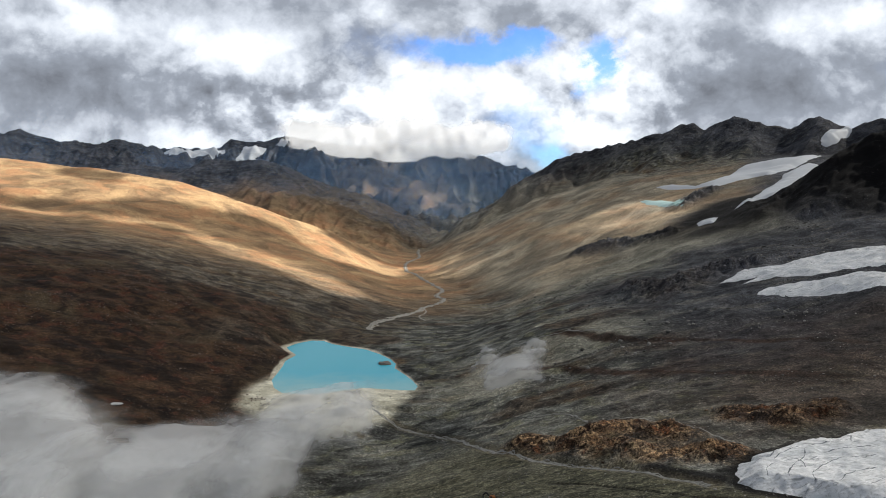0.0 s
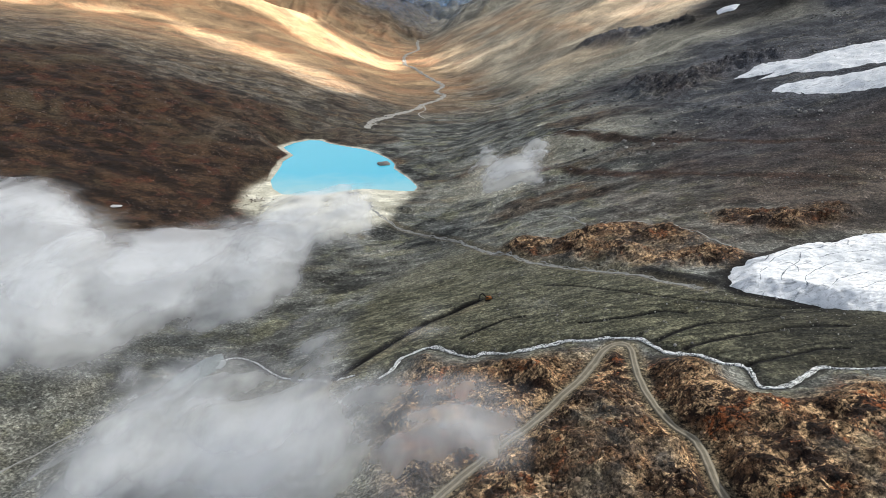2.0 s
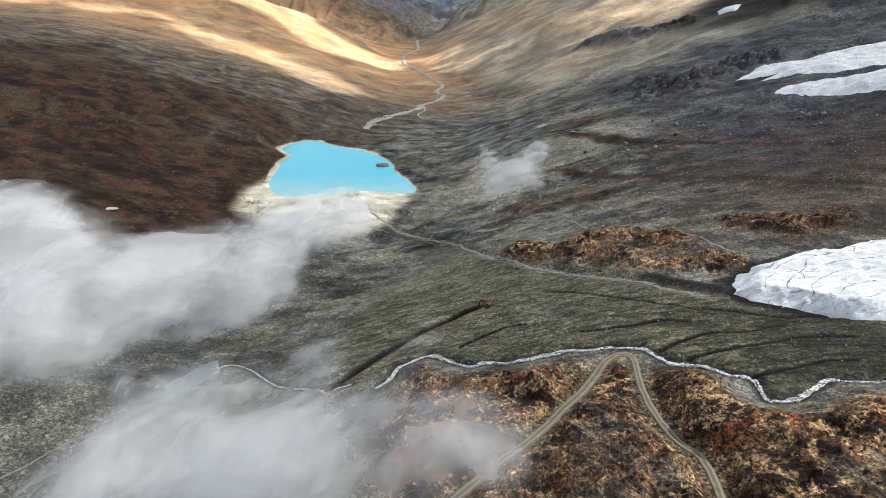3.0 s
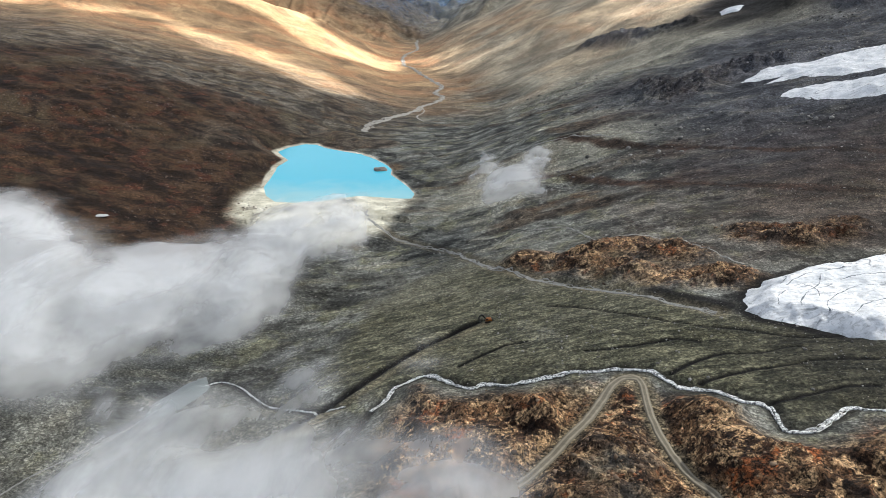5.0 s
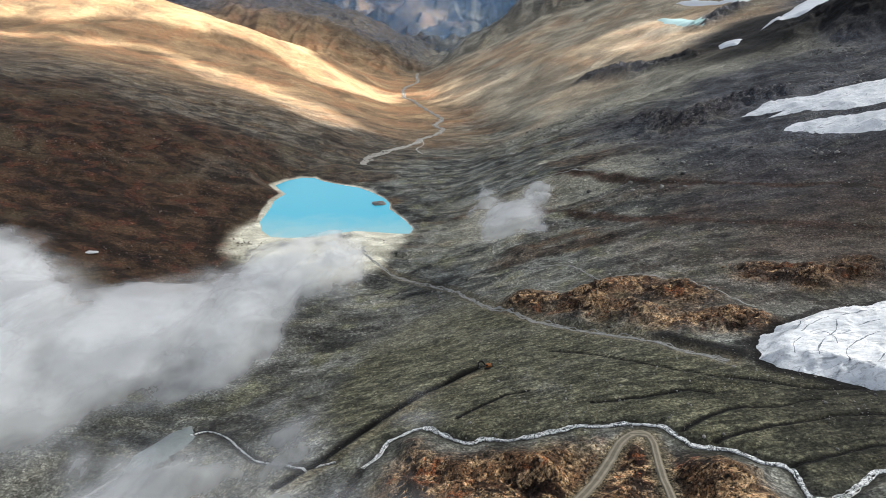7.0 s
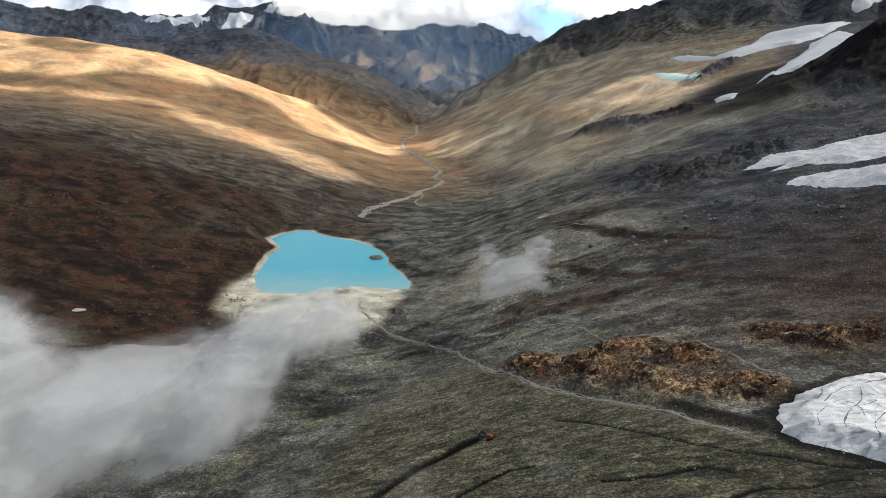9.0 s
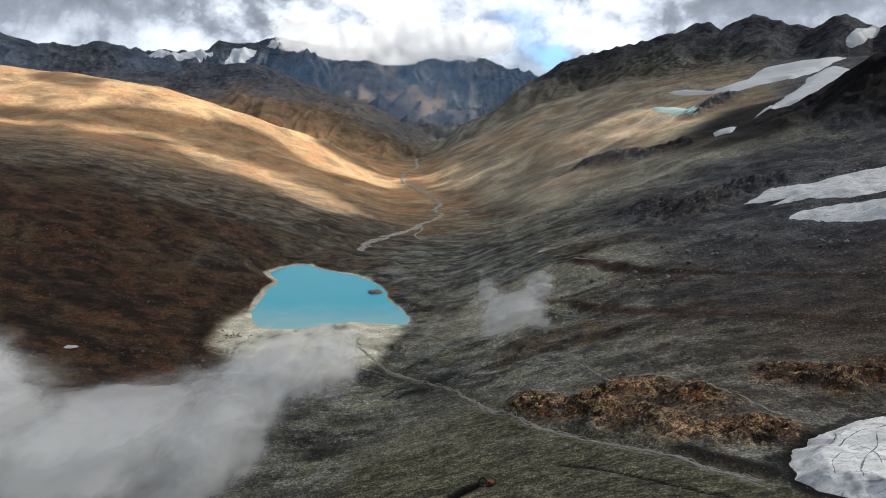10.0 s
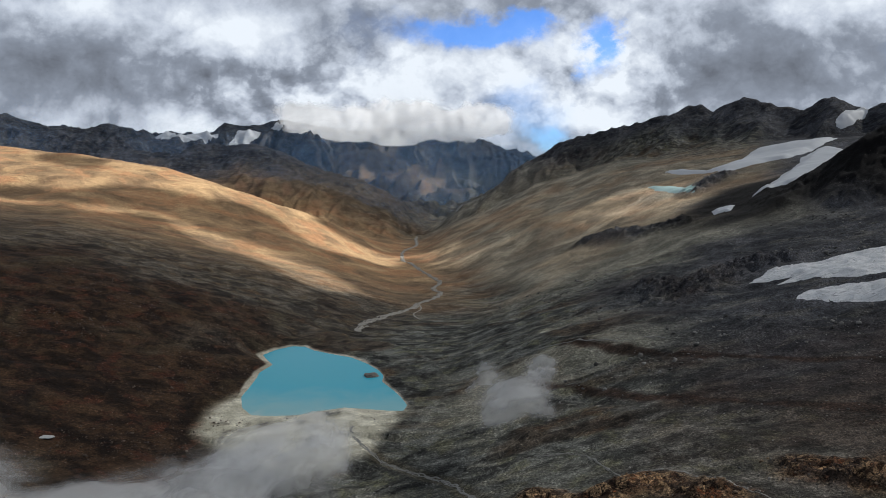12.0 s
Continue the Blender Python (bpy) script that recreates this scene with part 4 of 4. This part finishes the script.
def puff(x, y, seed):
    wx, wy = x + 9 * fbm(x, y, 26.0, 4, seed), y + 14 * fbm(x, y, 26.0, 4, seed + 9)
    d = np.zeros(np.shape(x))
    for cx, cy, rx, ry, most in ((60, 525, 22, 40, 0.95), (84, 560, 11, 30, 0.7), (42, 585, 12, 30, 0.6), (54, 480, 26, 34, 0.5)):
        d = d + most * np.exp(-1.1 * (((wx - cx) / rx) ** 2 + ((wy - cy) / ry) ** 2))
    return np.clip(d, 0, 1)


def mist(name, xs, ys, lifts, density, size, most, swell, label):
    """Drifting mist: veils one above another, the upper ones smaller, each with its own swelling."""
    top = tagged(new(name), label, "mist")
    m = vapour_material("mist", size, 3, 0.0, 1.0, most)
    X, Y = np.meshgrid(xs, ys)
    floor = base(X, Y)
    for k, lift in enumerate(lifts):
        d = density(X, Y, 161) * (1 - 0.5 * k / len(lifts)) - 0.09 * k / len(lifts)
        veil = sheet("mist_veil", X, Y, floor + lift + swell * d + 0.6 * swell * fbm(X, Y, 45.0, 4, 151 + k), m, (("thick", d),), trim=d)
        veil.parent = top
    return top


mist("mist_bank", np.linspace(-430, 90, 200), np.linspace(60, 610, 220), (20, 31, 42), billows, 0.027, 0.58, 11.0, "white drifting mist low over the valley floor")
mist("mist_puff", np.linspace(0, 130, 90), np.linspace(420, 660, 90), (32, 41), puff, 0.045, 0.55, 6.0, "small loose puff of white mist")

# ---- stones ----


def stone_heap(name, spots, sizes, mat, seed, label, category):
    """Loose angular stones, too many to count, as one mesh."""
    rng = np.random.default_rng(seed)
    bm = bmesh.new()
    bmesh.ops.create_icosphere(bm, subdivisions=1, radius=1.0)
    v0 = np.array([v.co[:] for v in bm.verts])
    f0 = np.array([[v.index for v in f.verts] for f in bm.faces])
    bm.free()
    n = len(spots)
    z = height(spots[:, 0], spots[:, 1])
    v = v0[None] * (1 + rng.uniform(-0.45, 0.35, (n, len(v0), 1))) * (sizes[:, None, None] * rng.uniform(0.6, 1.2, (n, 1, 3)) * np.array([1, 1, 0.75]))
    a = rng.uniform(0, 2 * math.pi, n)
    c, s = np.cos(a)[:, None], np.sin(a)[:, None]
    x, y = v[..., 0] * c - v[..., 1] * s, v[..., 0] * s + v[..., 1] * c
    co = np.stack([x + spots[:, :1], y + spots[:, 1:2], v[..., 2] + (z + sizes * 0.2)[:, None]], -1).reshape(-1, 3)
    f = (f0[None] + (np.arange(n) * len(v0))[:, None, None]).reshape(-1, 3)
    me = bpy.data.meshes.new(name)
    me.vertices.add(len(co)), me.vertices.foreach_set("co", co.astype(np.float32).ravel())
    me.loops.add(f.size), me.loops.foreach_set("vertex_index", f.ravel().astype(np.int32))
    me.polygons.add(len(f)), me.polygons.foreach_set("loop_start", np.arange(0, f.size, 3, dtype=np.int32))
    me.update(calc_edges=True), me.materials.append(mat)
    return tagged(new(name, me), label, category, kind="stuff")


def stone_material(name, dark, light):
    m, n = material(name)
    p = n.add("ShaderNodeTexCoord").outputs["Object"]
    r = n.add("ShaderNodeNewGeometry").outputs["Random Per Island"]
    f = n.noise(p, 0.7, 5, 0.65)
    c = n.mix(n.math("MULTIPLY_ADD", r, 0.75, n.math("MULTIPLY", f, 0.25)), rgb(*dark), rgb(*light))
    finish(n, c, 0.92, n.add("ShaderNodeBump", Strength=0.6, Distance=0.2, Height=f))
    return m


GREY = stone_material("grey_stones", (0.02, 0.02, 0.02), (0.3, 0.285, 0.26))
OCHRE = stone_material("rusty_stones", (0.025, 0.016, 0.012), (0.26, 0.185, 0.12))
DARK = stone_material("brown_stones", (0.02, 0.015, 0.012), (0.17, 0.13, 0.1))
rng = np.random.default_rng(5)


def scatter(count, x0, x1, y0, y1, keep):
    p = np.stack([rng.uniform(x0, x1, count), rng.uniform(y0, y1, count)], -1)
    return p[rng.uniform(0, 1, count) < keep(p[:, 0], p[:, 1])]


def clear(x, y):
    d = np.minimum(line_dist(x, y, ROAD_RIGHT), line_dist(x, y, ROAD_LEFT))
    return (d > 2.6) * (line_dist(x, y, WHITE_STREAM) > 1.6) * (area_dist(x, y, ICE_NEAR) > 1) * (area_dist(x, y, LAKE) > 3)


p = scatter(12000, -40, 190, 100, 275, lambda x, y: knoll(x, y) * clear(x, y) * step(fbm(x, y, 22.0, 3, 201), -0.2, 0.5))
stone_heap("loose_stones", p, 0.18 + 0.9 * rng.uniform(0, 1, len(p)) ** 6, OCHRE, 7, "rust-brown and tan broken rock on the knoll", "stones")
p = scatter(15000, -130, 330, 220, 640, lambda x, y: (1 - knoll(x, y)) * clear(x, y) * (0.15 + 0.85 * step(fbm(x, y, 40.0, 4, 203), 0.0, 0.5)) * 0.8)
stone_heap("loose_stones", p, 0.2 + 0.7 * rng.uniform(0, 1, len(p)) ** 7, GREY, 8, "grey stones scattered over the gravel plain", "stones")
p = scatter(3500, 55, 245, 335, 450, lambda x, y: outcrop(x, y) * clear(x, y))
stone_heap("loose_stones", p, 0.25 + 1.1 * rng.uniform(0, 1, len(p)) ** 6, OCHRE, 9, "rusty broken rock on the outcrop band", "stones")
p = scatter(14000, -480, -150, 470, 1000, lambda x, y: clear(x, y) * step(fbm(x, y, 50.0, 4, 205), 0.05, 0.45) * 0.9)
stone_heap("loose_stones", p, 0.3 + 1.1 * rng.uniform(0, 1, len(p)) ** 6, DARK, 10, "grey boulders on the brown slope above the lake", "stones")
p = scatter(6000, 100, 620, 560, 1150, lambda x, y: step(fbm(x, y, 60.0, 4, 207), 0.0, 0.4) * 0.9)
stone_heap("loose_stones", p, 0.5 + 2.2 * rng.uniform(0, 1, len(p)) ** 4, GREY, 11, "dark moraine boulders on the slope", "stones")

# ---- island, gravel heaps and digger ----


def boulder(name, x, y, z, size, mat, seed, label, category, sink=0.25):
    """A weathered rock of three uneven axes."""
    bm = bmesh.new()
    bmesh.ops.create_icosphere(bm, subdivisions=4, radius=1.0)
    for v in bm.verts:
        q = v.co.normalized()
        f = 1 + 0.28 * noise.noise(q * 1.3 + Vector((seed, 0, 0))) + 0.16 * noise.noise(q * 3.1 + Vector((0, seed, 0))) + 0.07 * noise.noise(q * 8 + Vector((0, 0, seed)))
        v.co = Vector((q.x * size[0], q.y * size[1], q.z * size[2])) * f
    me = bpy.data.meshes.new(name)
    bm.to_mesh(me), bm.free()
    me.materials.append(mat)
    ob = new(name, me)
    ob.matrix_world = pose(x, y, z + size[2] * (1 - 2 * sink) * 0.5)
    return tagged(ob, label, category)


boulder("rock_island", -65, 739, LAKE_Z - 0.6, (8.0, 6.5, 2.6), STONE, 3.0, "low brown rock island in the turquoise lake", "rock")
boulder("snow_scrap", -276, 529, height_at(-276, 529), (7.0, 3.2, 0.6), plain_material("dirty_snow", (0.3, 0.3, 0.29), (0.55, 0.55, 0.53), 0.3, 0.7, 0.3), 7.0, "small dirty snow scrap among dark boulders", "snow")


def part(name, bm, mat, parent, label="", smooth=False):
    me = bpy.data.meshes.new(name)
    bmesh.ops.recalc_face_normals(bm, faces=bm.faces)
    bm.to_mesh(me), bm.free()
    me.materials.append(mat)
    ob = new(name, me)
    ob.parent = parent
    if label:
        tagged(ob, label)
    return ob


def block(x0, x1, y0, y1, z0, z1, bevel=0.06):
    bm = bmesh.new()
    bmesh.ops.create_cube(bm, size=1.0)
    for v in bm.verts:
        v.co = Vector(((x0 + x1) / 2 + v.co.x * (x1 - x0), (y0 + y1) / 2 + v.co.y * (y1 - y0), (z0 + z1) / 2 + v.co.z * (z1 - z0)))
    bmesh.ops.bevel(bm, geom=bm.edges[:], offset=bevel, segments=2, affect="EDGES")
    return bm


def profile(points, y0, y1, bevel=0.03):
    """A side view in x and z, as thick as y0 to y1."""
    bm = bmesh.new()
    f = bm.faces.new([bm.verts.new((x, y0, z)) for x, z in points])
    up = bmesh.ops.extrude_face_region(bm, geom=[f])["geom"]
    for v in up:
        if isinstance(v, bmesh.types.BMVert):
            v.co.y = y1
    bmesh.ops.bevel(bm, geom=bm.edges[:], offset=bevel, segments=1, affect="EDGES")
    return bm


def excavator(m):
    orange = plain_material("orange_paint", (0.16, 0.06, 0.015), (0.24, 0.09, 0.02), 2.0, 0.5, 0.01)
    black = plain_material("black_steel", (0.012, 0.012, 0.012), (0.035, 0.034, 0.032), 2.0, 0.6, 0.01)
    glass = plain_material("dark_glass", (0.02, 0.025, 0.03), (0.03, 0.035, 0.04), 1.0, 0.1, 0.0)
    base_ob = new("excavator")
    for y in (-1.2, 1.2):
        part("crawler_track", profile(((-1.9, 0.35), (-1.55, 0.0), (1.55, 0.0), (1.9, 0.35), (1.9, 0.55), (1.55, 0.9), (-1.55, 0.9), (-1.9, 0.55)), y - 0.3, y + 0.3, 0.05), black, base_ob)
    part("turntable", block(-0.7, 0.7, -0.7, 0.7, 0.7, 1.05), black, base_ob)
    body = part("body", profile(((-1.1, 1.05), (2.1, 1.05), (2.2, 1.6), (2.0, 2.2), (-0.2, 2.2), (-1.1, 1.5)), -1.25, 1.25, 0.08), orange, base_ob, "orange engine housing")
    part("counterweight", block(2.0, 2.7, -1.2, 1.2, 1.1, 2.1, 0.15), black, base_ob)
    cab = part("cab", profile(((-1.3, 1.05), (0.2, 1.05), (0.2, 2.9), (-0.9, 2.9), (-1.3, 2.2)), -1.25, -0.25, 0.05), orange, base_ob, "orange driver's cab")
    part("window", block(-1.1, 0.05, -1.3, -1.24, 1.9, 2.75, 0.01), glass, cab, "dark cab window")
    part("boom", profile(((-1.0, 1.5), (-0.6, 1.5), (-2.2, 4.5), (-3.4, 5.0), (-5.1, 3.7), (-4.6, 3.1), (-3.4, 4.1), (-2.8, 3.7)), -0.2, 0.4), black, base_ob, "black arched boom")
    arm = part("arm", profile(((-4.6, 3.9), (-5.2, 3.7), (-4.9, 0.9), (-4.4, 0.9)), -0.1, 0.35), black, base_ob)
    part("bucket", profile(((-4.8, 1.0), (-4.3, 1.0), (-3.7, 0.6), (-3.8, 0.1), (-4.5, 0.0), (-4.9, 0.5)), -0.45, 0.65), black, arm)
    base_ob.matrix_world = m
    return tagged(base_ob, "orange and black crawler excavator at the end of a ditch", "excavator")


excavator(pose(28.0, 326, height_at(28.0, 326) + 0.1, 0, 0, 8) @ Matrix.Scale(0.95, 4))

# ---- haze, as tinted sheets ----
# distance haze is put into the colour of these upright blue sheets
HAZE_TINT = vapour_material("haze", 0.0012, 31, -0.3, 2.2, 0.5, (0.2, 0.37, 0.64))


def haze_sheet(name, y0, x0, x1, z0, z1, bow, label, share=1.0):
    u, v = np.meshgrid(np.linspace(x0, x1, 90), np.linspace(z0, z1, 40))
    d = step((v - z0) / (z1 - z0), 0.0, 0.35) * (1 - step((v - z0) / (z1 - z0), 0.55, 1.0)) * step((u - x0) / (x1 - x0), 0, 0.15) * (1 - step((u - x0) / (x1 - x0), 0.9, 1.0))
    return tagged(sheet(name, u, y0 + bow * ((u - (x0 + x1) / 2) / (x1 - x0)) ** 2, v, HAZE_TINT, (("thick", share * d),)), label, "haze", kind="structure")


haze_sheet("haze", 3020.0, -2600, 300, -330, 620, 200, "blue tinted sheet, painted haze before the dark ridges", 0.45)
haze_sheet("haze", 3630.0, -1900, 900, -420, 480, 120, "blue tinted sheet, painted haze before the far mountains")

# ---- far snow and the cloud on the far ridge ----
FAR_SNOW = (((-1850, 4250), (-1790, 4330), (-1689, 4345), (-1555, 4385), (-1450, 4400), (-1430, 4330), (-1490, 4260), (-1613, 4215), (-1740, 4200)), ((-1340, 4440), (-1190, 4480), (-1199, 4400), (-1253, 4310), (-1359, 4290), (-1345, 4363)), ((-1100, 4560), (-1030, 4500), (-1050, 4420), (-1130, 4480)))
for k, rim in enumerate(FAR_SNOW):
    tagged(blanket("snowfield", rim, 10.0, 14.0, SNOW, 45.0, 301 + k, 8.0), "distant snowfield under far grey peaks", "snowfield", "snowfields")
RIDGE_CLOUD = vapour_material("ridge_cloud", 0.007, 41, 0.2, 0.9, 0.8, (0.95, 0.95, 0.95))


def cloud_bank(name, y0, x0, x1, z0, z1, seed, label):
    u, v = np.meshgrid(np.linspace(x0, x1, 160), np.linspace(z0, z1, 50))
    a, c = (u - x0) / (x1 - x0), (v - z0) / (z1 - z0)
    low = 0.14 + 0.24 * fbm(u, v, 300.0, 5, seed, 0.55)
    d = step(c, low, low + 0.16) * step(a, 0.0, 0.15) * (1 - step(a, 0.8, 1.0)) * (1 - step(c, 0.4, 0.95))
    return tagged(sheet(name, u, y0 - 0.9 * (v - z0) + 40 * fbm(u, v, 200.0, 3, seed + 2), v, RIDGE_CLOUD, (("thick", d),)), label, "cloud", kind="structure")


cloud_bank("cloud_bank", 4440.0, -1150, 620, 190, 640, 331, "white cloud clinging to the far ridge")
